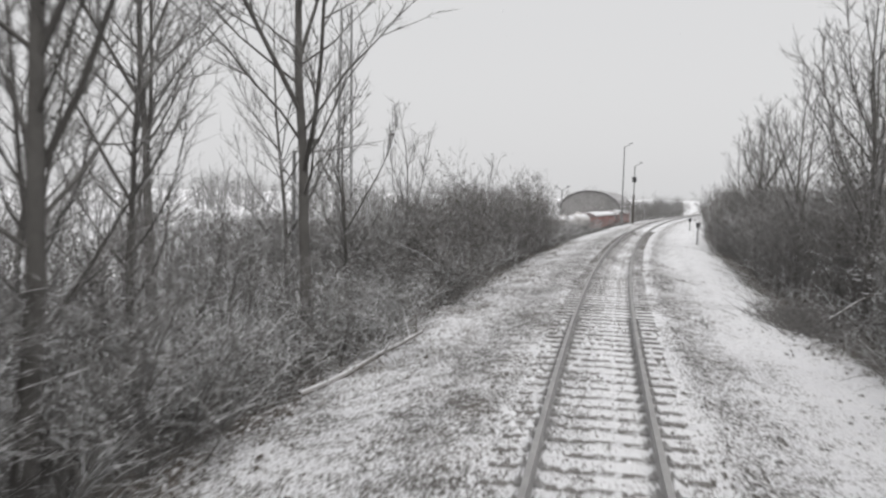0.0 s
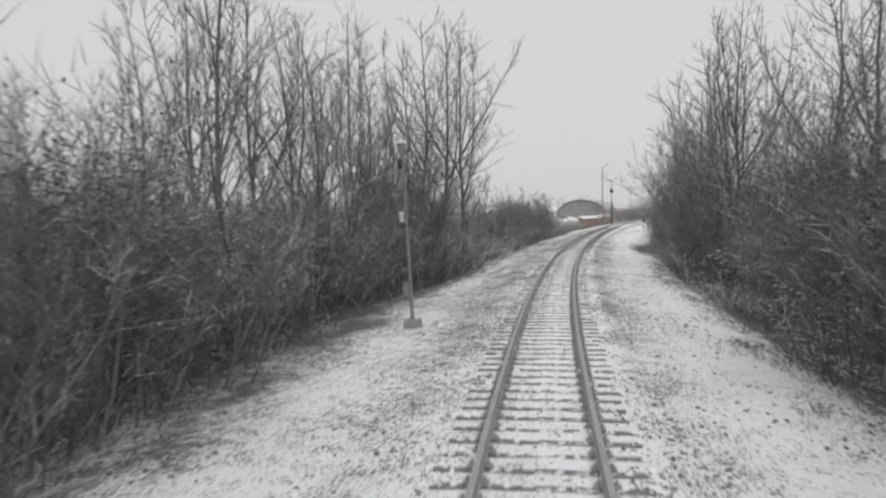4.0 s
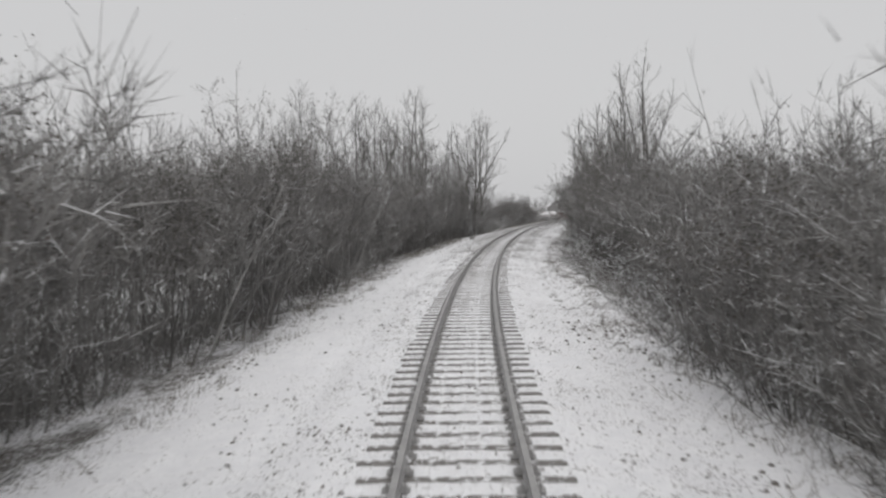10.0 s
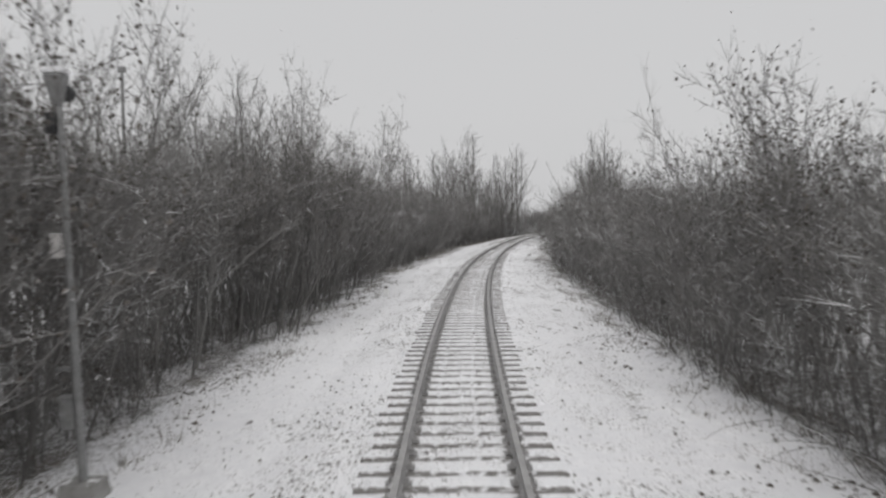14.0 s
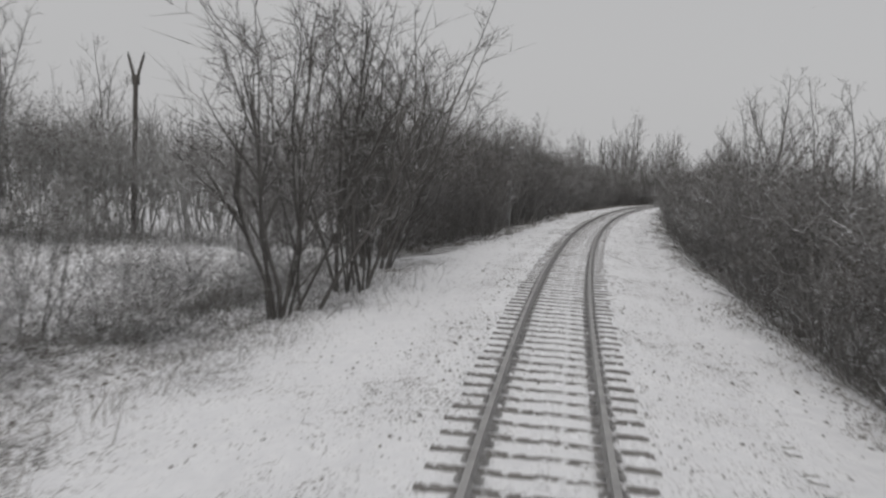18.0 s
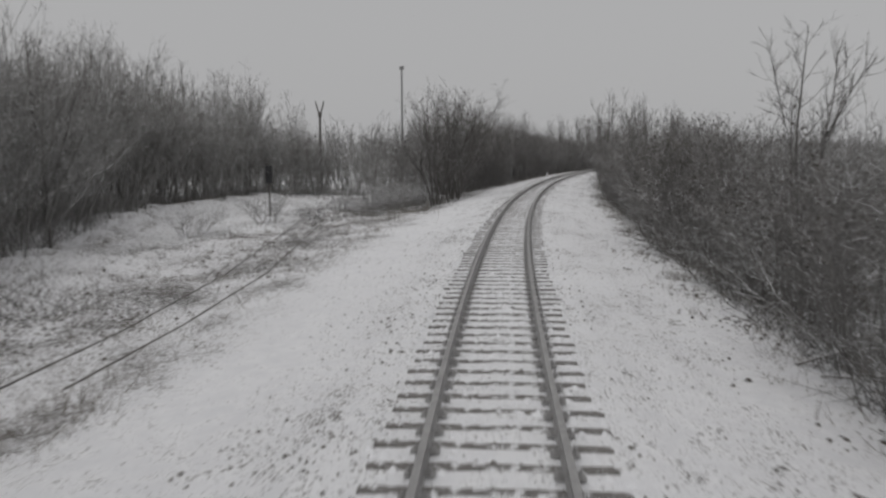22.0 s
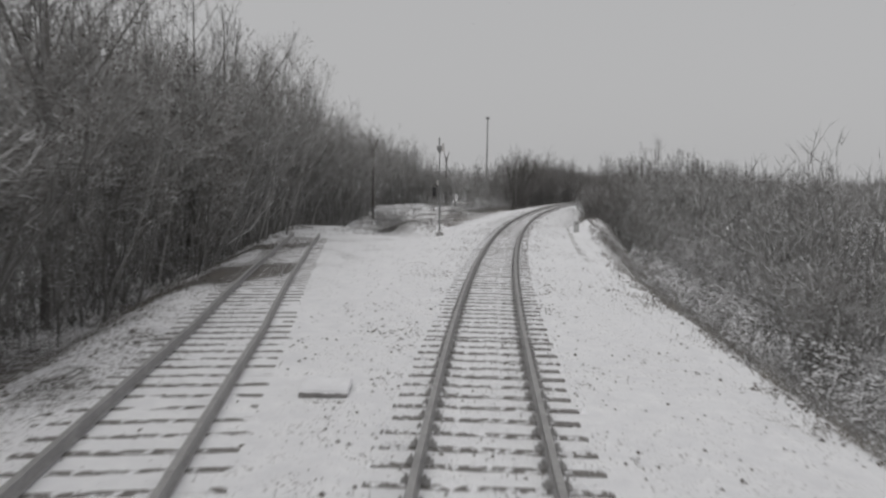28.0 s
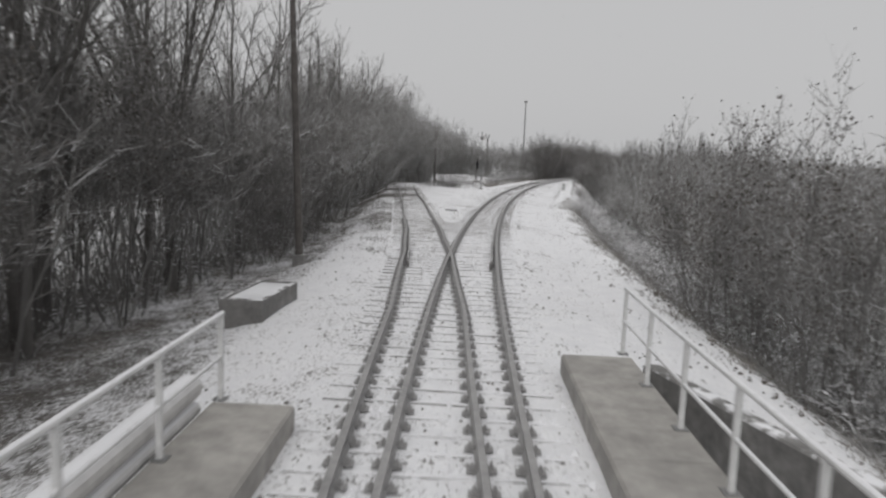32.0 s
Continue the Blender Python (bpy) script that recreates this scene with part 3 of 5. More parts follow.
def tree_arrays(seed, height, r0, limbs, rise=0.8, first=0.22, spread=0.36, sides=6, leaders=3):
    """A bare tree: leaning trunk that divides into leaders, limbs in three orders, and points for the finest twigs."""
    r = random.Random(seed)
    trunk = curve_points(r, (0, 0, -0.3), (r.gauss(0, 0.04), r.gauss(0, 0.04), 1), height, 9, 0.06, 0.03)
    paths = [(trunk, np.linspace(r0, r0 * 0.12, len(trunk)) * np.array([1.25] + [1] * (len(trunk) - 1)))]
    fine, a0, a1, ar = [], [], [], []
    for i in range(limbs + leaders):
        leader = i >= limbs
        u = r.uniform(first + 0.05, 0.55) if leader else first + (0.97 - first) * (i + r.random()) / limbs
        p, d = on_path(trunk, u)
        ang = i * 2.4 + r.uniform(-0.6, 0.6)
        ln = height * spread * (1.12 - u) * r.uniform(0.7, 1.25) + 0.5
        limb = curve_points(r, p, (math.cos(ang), math.sin(ang), rise * r.uniform(0.6, 1.3)), ln, 5, 0.13, 0.07)
        rl = r0 * (1 - u) * 0.30 + 0.010
        if leader:
            ln = height * (1 - u) * r.uniform(0.7, 0.98)
            limb = curve_points(r, p, (0.62 * math.cos(ang), 0.62 * math.sin(ang), 1.0), ln, 7, 0.09, 0.09)
            rl = r0 * (1 - u) * r.uniform(0.62, 0.8)
        paths.append((limb, np.linspace(rl, rl * 0.15, len(limb))))
        for _ in range(max(4, int(ln * (3.0 if leader else 2.2)))):
            g = r.uniform(0.2, 0.98)
            p2, d2 = on_path(limb, g)
            d2 = d2 / np.linalg.norm(d2)
            w = d2 + np.array([r.gauss(0, 0.6), r.gauss(0, 0.6), r.gauss(0.25, 0.4)])
            l2 = ln * r.uniform(0.22, 0.45) * (0.55 if leader else 1.0) * (1.2 - 0.6 * g) + 0.25
            br = curve_points(r, p2, w, l2, 3, 0.16, 0.05)
            fine.append((br, np.linspace(min(rl * 0.32, 0.022) + 0.004, 0.004, 4)))
            for _ in range(max(3, int(l2 * 5))):
                p3, d3 = on_path(br, r.uniform(0.15, 0.99))
                w3 = d3 / np.linalg.norm(d3) + np.array([r.gauss(0, 0.6), r.gauss(0, 0.6), r.gauss(0.15, 0.4)])
                w3 /= np.linalg.norm(w3)
                a0.append(p3), a1.append(p3 + w3 * r.uniform(0.25, 0.7) * (0.6 + l2 * 0.3)), ar.append(0.009)
    tv, tf = stem_tubes(paths[:1], sides)
    lv, lf = stem_tubes(paths[1:], 4)
    bv, bf = stem_tubes(fine, 3)
    cv, cf = cones(a0, a1, ar)
    crown_v = np.concatenate([bv, cv])
    crown_f = [tuple(f) for f in bf] + [tuple(int(i) + len(bv) for i in f) for f in cf]
    return (tv, tf), (lv, lf), (crown_v, crown_f)


def mesh_of(name, v, f, mat, smooth=False):
    me = bpy.data.meshes.new(name)
    me.from_pydata(np.asarray(v).tolist(), [], [tuple(int(i) for i in q) for q in f])
    me.materials.append(mat)
    if smooth:
        me.polygons.foreach_set("use_smooth", [True] * len(me.polygons))
    return me


def leaf_arrays(tips, seed, per, size):
    """Small curled leaves hanging at twig ends, two triangles each."""
    r = np.random.RandomState(seed)
    p = np.repeat(tips, per, axis=0)
    n = len(p)
    p = p + r.normal(0, 0.06, (n, 3))
    a = r.normal(0, 1, (n, 3))
    a /= np.linalg.norm(a, axis=1, keepdims=True)
    b = np.cross(a, r.normal(0, 1, (n, 3)))
    b /= np.linalg.norm(b, axis=1, keepdims=True)
    s = size * r.uniform(0.6, 1.3, (n, 1))
    v = np.stack([p, p + a * s * 0.55 + b * s * 0.4, p + a * s * 1.2, p + a * s * 0.55 - b * s * 0.4 + np.cross(a, b) * s * 0.25], 1)
    i = np.arange(n)[:, None] * 4
    return v.reshape(-1, 3), np.concatenate([i + np.array([[0, 1, 2]]), i + np.array([[0, 2, 3]])])


# edges of the thickets (offset of their foot) and their heights, by distance along the line
L_EDGE = ((-300, -292, -275, -268, -260, -250, -240, -228, -213, -197, -190, -182, -165, -150, -140, -134, -128, -125, -122, -115, -105, -90, -75, -62, -52, -38, -27, -15, -7, 0, 10, 23, 36, 60, 180),
          (-8.0, -7.8, -7.6, -7.0, -7.2, -8.4, -9.8, -11.3, -13.6, -16.2, -16.0, -17.5, -21.5, -26, -24, -21, -15, -8.2, -6.6, -6.4, -6.1, -5.9, -7.0, -6.3, -6.7, -7.2, -6.4, -7.2, -7.0, -6.2, -5.6, -4.8, -5.3, -5.4, -5.8))
L_HIGH = ((-300, -260, -240, -228, -213, -199, -182, -165, -150, -139, -131, -115, -104, -98, -86, -79, -73, -62, -52, -43, -27, -12, -3, 5, 20, 28, 40, 58, 68, 110, 120, 150),
          (6.8, 6.8, 7.8, 9.2, 10.8, 10.4, 10.0, 9.8, 9.4, 8.6, 5.2, 6.8, 7.4, 8.4, 7.6, 7.2, 6.2, 6.6, 7.4, 6.4, 6.4, 5.2, 5.6, 5.6, 5.2, 5.4, 5.2, 3.4, 2.2, 2.4, 4.2, 5.0))
R_EDGE = ((-300, -292, -280, -271, -256, -243, -231, -214, -210, -199, -196, -190, -170, -158, -143, -133, -97, -75, -57, -45, -37, -20, -8, 3, 19, 40, 60, 109, 180),
          (6.6, 6.5, 6.3, 5.8, 5.8, 5.9, 5.5, 6.2, 9.0, 9.2, 5.7, 5.2, 5.6, 6.3, 5.5, 5.7, 5.2, 4.7, 4.9, 4.5, 5.1, 5.3, 5.7, 5.8, 6.1, 7.0, 6.4, 6.0, 6.0))
R_HIGH = ((-300, -271, -245, -231, -205, -182, -160, -150, -133, -107, -97, -79, -70, -57, -50, -40, -29, -8, 0, 20, 40, 60, 180),
          (4.6, 4.8, 4.6, 4.4, 4.7, 4.4, 4.9, 5.2, 4.8, 5.8, 5.2, 5.2, 6.0, 6.5, 6.4, 6.6, 7.2, 6.0, 5.6, 5.2, 5.0, 5.2, 6.5))

rv = random.Random(11)
M_CANE = twig_mat("snow_dusted_canes", (0.105, 0.095, 0.087), (0.175, 0.162, 0.15), 0.6)


def set_back(s, sign):
    """How far the tall shrubs stand behind the foot of the right-hand brambles."""
    return 0.0 if sign < 0 else float(np.interp(s, (-270, -262, -214, -206, -76, -66, -26, -16, -10, 24, 34), (1.0, 3.0, 3.0, 0, 0, 1.9, 1.9, 0.3, 1.3, 1.3, 0)))


def opened(s, sign):
    """The shrubs stay low where the first trees stand open on the slope."""
    return 1.0 if sign > 0 else float(np.interp(s, (5, 10, 23, 28), (1.0, 0.45, 0.45, 1.0)))


def uneven(s, sign):
    """Taller and lower stretches of thicket."""
    return 1.0 + 0.12 * math.sin(s * 0.41 + sign) * math.sin(s * 0.13 + 2 * sign) + 0.10 * math.sin(s * 1.07 + 3 * sign)


SHRUBS = []
for k in range(19):
    leafy = k in (1, 4, 7, 10, 12, 14, 17)
    if k < 9:
        sv, sf, tv, tf, tips = shrub_arrays(100 + k, 5.0, 1.6 + 0.12 * (k % 4), 9 + k % 3, 11, 0.0145, 7, twig_len=0.74, forks=5, foot=0.03)
    elif k < 13:
        sv, sf, tv, tf, tips = shrub_arrays(100 + k, 9.0, 2.3, 8, 18, 0.0150, 6, twig_len=0.72, forks=6, bends=7, foot=0.17)
    else:
        sv, sf, tv, tf, tips = shrub_arrays(100 + k, 6.0, 2.6, 4 + k % 3, 12, 0.019, 7, twig_len=0.78, forks=9, bends=7, foot=0.27)
    SHRUBS.append((mesh_of("shrub", sv, sf, M_TWIG, True), mesh_of("crown", tv, tf, M_TWIG), mesh_of("foliage", *leaf_arrays(tips[:: 2 if leafy else 9], k, 1, 0.06), M_LEAF), leafy))


def hazed_stretch(s, o):
    """Near the bridge and round the clearing, bark is paled to imitate haze."""
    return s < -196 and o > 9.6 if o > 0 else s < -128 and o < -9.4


OPEN_FEET = ((-294, -262), (-110, -88), (-70, -60), (-14, 8))


def shrub(s, o, h, label, turn=None, k=None):
    if k is None:
        full = -112 < s < -62 and o < 0 and rv.random() < 0.7
        open_foot = o < 0 and (any(a < s < b for a, b in OPEN_FEET) or rv.random() < 0.2)
        if h > 6.6:
            k = rv.choice((10, 12) if full else (9, 10, 11, 12))
        elif open_foot:
            k = rv.choice((14, 17) if full else (13, 14, 15, 16, 17, 18))
        else:
            k = rv.choice((1, 4, 7)) if full else rv.randrange(9)
    stems, twigs, leaves, leafy = SHRUBS[k]
    ob = tagged(new("shrub", stems), label + (" and withered leaves" if leafy else ""), "shrub", group="shrubs along the line")
    m = put(s, o, 0.0, rv.uniform(0, 6.28) if turn is None else turn)
    sc = h / (5.0 if k < 9 else 9.0 if k < 13 else 6.0)
    ob.matrix_basis = m @ Matrix.Diagonal((max(0.75, sc * 0.82), max(0.75, sc * 0.82), sc, 1))
    for name, me in (("crown", twigs), ("foliage", leaves)):
        q = new(name, me)
        q.parent = ob
        # crowns of these stretches take the bark paled for haze
        if hazed_stretch(s, o) and name == "crown":
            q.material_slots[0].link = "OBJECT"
            q.material_slots[0].material = M_HAZED
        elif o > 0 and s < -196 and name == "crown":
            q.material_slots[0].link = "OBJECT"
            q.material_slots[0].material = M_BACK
    return ob


for edge, high, sign, words in ((L_EDGE, L_HIGH, -1, "bare leafless shrub with dense dark twigs"), (R_EDGE, R_HIGH, 1, "bare brownish shrub with thin upright stems")):
    s = -293.0
    while s < 66:
        o = float(np.interp(s, *edge)) + sign * (rv.uniform(0.6, 1.7) + 0.4 * math.sin(s * 0.7) + set_back(s, sign))
        h = float(np.interp(s, *high)) * rv.uniform(0.66, 1.0) * uneven(s, sign)
        if sign > 0:
            h = min(h, 6.4) * (rv.uniform(0.3, 0.85) if s < -205 else 1.0)
        if not (sign < 0 and -2 < s < 26 and rv.random() < 0.25):
            shrub(s + rv.uniform(-0.5, 0.5), o, h * opened(s, sign), words)
        s += 2.4

for s, o, h in ((-40, 8.4, 7.2), (-37, 9.4, 7.6), (-34, 7.9, 7.0), (-31, 9.0, 7.8), (-28, 7.8, 7.4), (-25, 8.8, 7.2), (-21.5, 8.0, 7.0), (-18, 8.8, 6.9), (-43.5, 8.6, 6.8), (3, 7.9, 6.8), (8, 8.6, 7.0), (13, 8.0, 6.8)):
    shrub(s, o, h, "tall dense bare bush beside the line")

# rows further back: too many to count, one mesh a side
LOFTY = [shrub_arrays(320 + k, 9.0, 2.6, 6, 25, 0.018, 4, twig_len=0.8, forks=2, bends=5, fine=True, foot=0.05) for k in range(4)]
SPARSE = [shrub_arrays(300 + k, 5.0, 2.0, 4, 16, 0.019, 4, twig_len=0.9, forks=2, bends=4, fine=True, foot=0.03) for k in range(6)]
OPEN = [shrub_arrays(340 + k, 5.0, 2.6, 3, 16, 0.021, 4, twig_len=0.95, forks=3, bends=4, fine=True, foot=0.26) for k in range(5)]
for edge, high, sign in ((L_EDGE, L_HIGH, -1), (R_EDGE, R_HIGH, 1)):
    sets = {True: [[], [], 0], False: [[], [], 0]}
    for back, step, gain in ((1.5, 2.2, 0.85), (2.9, 2.2, 0.98), (4.8, 2.6, 1.0), (7.5, 3.4, 1.05)):
        s = -299.0 + rv.random()
        while s < 178:
            st = step * (1.0 if s < 66 else 1.5)
            o = float(np.interp(s, *edge)) + sign * (back + rv.uniform(-0.6, 0.6) + set_back(s, sign))
            if sign < 0 and 76 < s < 140 and o < -7.7:
                s += st
                continue
            h = (float(np.interp(s, *high)) + (0.5 if sign > 0 and s < -190 else 0)) * gain * (rv.uniform(0.5, 1.12) if sign > 0 and s < -190 else rv.uniform(0.76, 1.08)) * uneven(s, sign)
            if sign > 0 and -135 < s < -76:
                h = min(h, 5.9)
            sv, sf, tv, tf, _ = LOFTY[rv.randrange(4)] if h > 6.8 else (OPEN[rv.randrange(5)] if sign < 0 and back < 2 and any(a < s < b for a, b in OPEN_FEET) else SPARSE[rv.randrange(6)])
            m = np.array(put(s + rv.uniform(-0.8, 0.8), o, -0.1, rv.uniform(0, 6.28)))
            base = 9.0 if h > 6.8 else 5.0
            sc = np.array((max(0.85, h / base), max(0.85, h / base), h / base * opened(s, sign)))
            heap = sets[hazed_stretch(s, o)]
            for v, f in ((sv, np.array(sf)), (tv, tf)):
                heap[0].append((v * sc) @ m[:3, :3].T + m[:3, 3])
                heap[1].extend([tuple(q) for q in (f + heap[2]).tolist()])
                heap[2] += len(v)
            s += st
    # dusted marks the rows whose bark colour holds haze
    for dusted, heap in sets.items():
        ob = from_arrays("thicket", np.concatenate(heap[0]), heap[1], M_HAZED if dusted else M_BACK)
        tagged(ob, "thicket of bare shrubs paled as by haze" if dusted else "dense thicket of bare winter shrubs behind the first row", "thicket", kind="stuff")

# scrub and young wood on the plain behind, thinning out into the distance
PLAIN = [shrub_arrays(700 + k, 5.0, 2.6, 5, 13, 0.036, 3, twig_len=1.2, forks=1, bends=4, fine=True) for k in range(5)]
rf = np.random.RandomState(9)
for sign, edge, high, count, reach in ((-1, L_EDGE, L_HIGH, 950, 60), (1, R_EDGE, R_HIGH, 1450, 75)):
    vs, fs, off = [], [], 0
    for _ in range(count):
        s = rf.uniform(-320, 230)
        o = float(np.interp(s, *edge)) + sign * ((8 if s < -60 else 10) + reach * rf.random_sample() ** 2.2)
        if sign < 0 and (0 < s < 45 and -28 < o or 70 < s < 190 and -36 < o):
            continue
        h = (float(np.interp(s, *high)) + (1.5 if sign > 0 and s < -190 else 0)) * rf.uniform(0.7, 1.2)
        sv, sf, tv, tf, _ = PLAIN[rf.randint(5)]
        m = np.array(put(s, o, -0.1, rf.uniform(0, 6.28)))
        sc = np.array((1.25, 1.25, h / 5))
        for v, f in ((sv, np.array(sf)), (tv, tf)):
            vs.append((v * sc) @ m[:3, :3].T + m[:3, 3])
            fs.extend([tuple(q) for q in (f + off).tolist()])
            off += len(v)
    # M_FAR paints the paleness of distance onto the scrub
    tagged(from_arrays("far_scrub", np.concatenate(vs), fs, M_FAR), "scrub paled as by haze, spreading over the plain behind", "scrub", kind="stuff")

# added belts of wood, painted haze-pale, in place of fog behind the plain
for sign, near, count in ((-1, 72, 300), (1, 92, 240)):
    vs, fs, off = [], [], 0
    for _ in range(count):
        s, o = rf.uniform(-380, 320), sign * (near + 60 * rf.random_sample() ** 1.5)
        sv, sf, tv, tf, _ = PLAIN[rf.randint(5)]
        m = np.array(put(s, o, -0.2, rf.uniform(0, 6.28)))
        sc = np.array((1.9, 1.9, 1.6)) * rf.uniform(0.75, 1.2)
        for v, f in ((sv, np.array(sf)), (tv, tf)):
            vs.append((v * sc) @ m[:3, :3].T + m[:3, 3])
            fs.extend([tuple(q) for q in (f + off).tolist()])
            off += len(v)
    tagged(from_arrays("backdrop_wood", np.concatenate(vs), fs, M_FAR), "added belt of haze-pale wood standing in for distant fog", "wood", kind="stuff")

# low scrub on the slope below the first trees
vs, fs, off = [], [], 0
for _ in range(250):
    s, o = rf.uniform(-26, 50), -8.6 - 18 * rf.random_sample() ** 1.2
    sv, sf, tv, tf, _ = SPARSE[rf.randint(6)]
    m = np.array(put(s, o, -0.1, rf.uniform(0, 6.28)))
    sc = np.array((1.15, 1.15, 1.0)) * rf.uniform(0.62, 0.92)
    for v, f in ((sv, np.array(sf)), (tv, tf)):
        vs.append((v * sc) @ m[:3, :3].T + m[:3, 3])
        fs.extend([tuple(q) for q in (f + off).tolist()])
        off += len(v)
tagged(from_arrays("thicket", np.concatenate(vs), fs, M_TWIG), "low dark scrub on the slope under bare trees", "thicket", kind="stuff")

# low undergrowth of brambles, dead stalks and grass along the feet of the thickets
def undergrowth(name, label, mat, count, place, height, radius, seed, lean=0.6):
    r = np.random.RandomState(seed)
    s, o = place(r, count)
    x, y = spot(s, o)
    z = ground_z(s, o) - 0.03
    p0 = np.stack([x, y, z], 1)
    d = np.stack([r.normal(0, lean, count), r.normal(0, lean, count), r.uniform(0.35, 1.0, count)], 1)
    p1 = p0 + d * (height * r.uniform(0.4, 1.25, count))[:, None]
    v, f = cones(p0, p1, radius * r.uniform(0.7, 1.3, count))
    return tagged(from_arrays(name, v, f, mat), label, name.replace("_", " "), kind="stuff")


def beside(edge, sign, inner, outer, s0=-298, s1=120):
    def place(r, n):
        s = r.uniform(s0, s1, n)
        return s, np.interp(s, *edge) + sign * (inner + (outer - inner) * r.random_sample(n) ** 1.3)
    return place


undergrowth("brambles", "tangle of dark bramble shoots under the bare shrubs", M_TWIG, 13000, beside(L_EDGE, -1, 0.4, 6.0), 0.75, 0.010, 1)
undergrowth("brambles", "tangle of brown bramble shoots under the bare shrubs", M_TWIG, 19500, beside(R_EDGE, 1, 0.1, 6.0, -206), 1.1, 0.010, 2)
# shoots in the bark lightened to imitate haze
undergrowth("brambles", "tangle of grey bramble shoots under the haze-paled, snow-dusted scrub", M_BACK, 15000, beside(R_EDGE, 1, 0.25, 6.5, -298, -206), 1.25, 0.0075, 5, 0.75)
def tufts(edge, sign, inner, outer, per, s0=-296, s1=60):
    """Blades gathered in tufts."""
    def place(r, n):
        m = n // per
        s = r.uniform(s0, s1, m)
        o = np.interp(s, *edge) + sign * (inner + (outer - inner) * r.random_sample(m) ** 0.8)
        rad = r.uniform(0.08, 0.3, m)
        return np.repeat(s, per) + r.normal(0, 1, m * per) * np.repeat(rad, per), np.repeat(o, per) + r.normal(0, 1, m * per) * np.repeat(rad, per)
    return place


undergrowth("dead_grass", "tufts of dead grass and stalks poking through the snow", M_GRASS, 24000, tufts(L_EDGE, -1, -1.9, 1.6, 20), 0.36, 0.0075, 3, 0.45)
undergrowth("dead_grass", "tufts of dead grass and stalks poking through the snow", M_GRASS, 24000, tufts(R_EDGE, 1, -1.3, 1.4, 20), 0.36, 0.0075, 4, 0.45)


def clearing(r, n):
    s = r.uniform(-192, -134, n)
    o = np.interp(s, *L_EDGE) * r.random_sample(n) ** 0.5
    keep = np.minimum(o, -5.8 - 1.5 * r.random_sample(n))
    return s, keep


undergrowth("dead_grass", "tufts of dead grass in the snowy clearing", M_GRASS, 8000, clearing, 0.34, 0.0075, 5)
undergrowth("dead_weeds", "tall dry weed stalks standing in the snowy clearing", M_GRASS, 160, lambda r, n: (r.normal(-155.5, 1.6, n), r.normal(-7.4, 1.0, n)), 1.1, 0.010, 8, 0.18)
undergrowth("dead_weeds", "tall dry weed stalks standing at the foot of the tree", M_TWIG, 420, lambda r, n: (r.normal(-149.0, 1.6, n), r.normal(-7.8, 1.0, n)), 0.5, 0.006, 9, 0.4)
undergrowth("brush_pile", "pile of cut branches lying beside the line", M_TWIG, 700, lambda r, n: (r.normal(23.5, 1.4, n), r.normal(5.6, 0.5, n)), 0.9, 0.014, 10, 0.9)
undergrowth("dead_weeds", "dry weed stalks standing in the snow beside the old rails", M_GRASS, 130, lambda r, n: (r.normal(-190.6, 1.0, n), r.normal(-6.2, 0.35, n)), 0.8, 0.007, 12, 0.35)
undergrowth("brush_pile", "snow-dusted pile of sticks on a low heap", M_TWIG, 300, lambda r, n: (r.normal(-198.4, 0.8, n), r.normal(-7.9, 0.9, n)), 0.3, 0.008, 11, 1.2)


undergrowth("brambles", "dark tangle of low growth deep inside the wood", M_TWIG, 24000, beside(L_EDGE, -1, 1.8, 6.5), 1.7, 0.016, 51, 0.5)


def canes(label, count, edge, sign, s0, s1, seed):
    """Arching bramble canes that carry snow."""
    r = random.Random(seed)
    paths = []
    for _ in range(count):
        s = r.uniform(s0, s1)
        o = float(np.interp(s, *edge)) + sign * (r.uniform(0.0, 2.6) + (0.7 if s < -206 else 0.0))
        m = put(s, o)
        a = r.uniform(0, 6.28)
        pts = curve_points(r, m.translation, (math.cos(a) * 0.7, math.sin(a) * 0.7, 1.1), r.uniform(1.4, 3.0), 7, 0.1, -0.26)
        paths.append((pts, np.linspace(0.010, 0.0035, 8)))
    v, f = stem_tubes(paths, 3)
    tagged(from_arrays("bramble_canes", v, f, M_CANE), label, "brambles", kind="stuff")


canes("arching bramble canes carrying snow at the thicket's edge", 1000, R_EDGE, 1, -78, -24, 1)
canes("arching bramble canes carrying snow at the thicket's edge", 800, R_EDGE, 1, -10, 45, 2)
canes("arching bramble canes carrying snow at the thicket's edge", 1300, R_EDGE, 1, -292, -206, 3)
canes("arching bramble canes carrying snow at the thicket's edge", 260, L_EDGE, -1, -120, 20, 4)
canes("arching bramble canes carrying snow at the thicket's edge", 160, L_EDGE, -1, -292, -225, 5)
canes("arching bramble canes carrying snow at the thicket's edge", 600, R_EDGE, 1, -206, -78, 6)


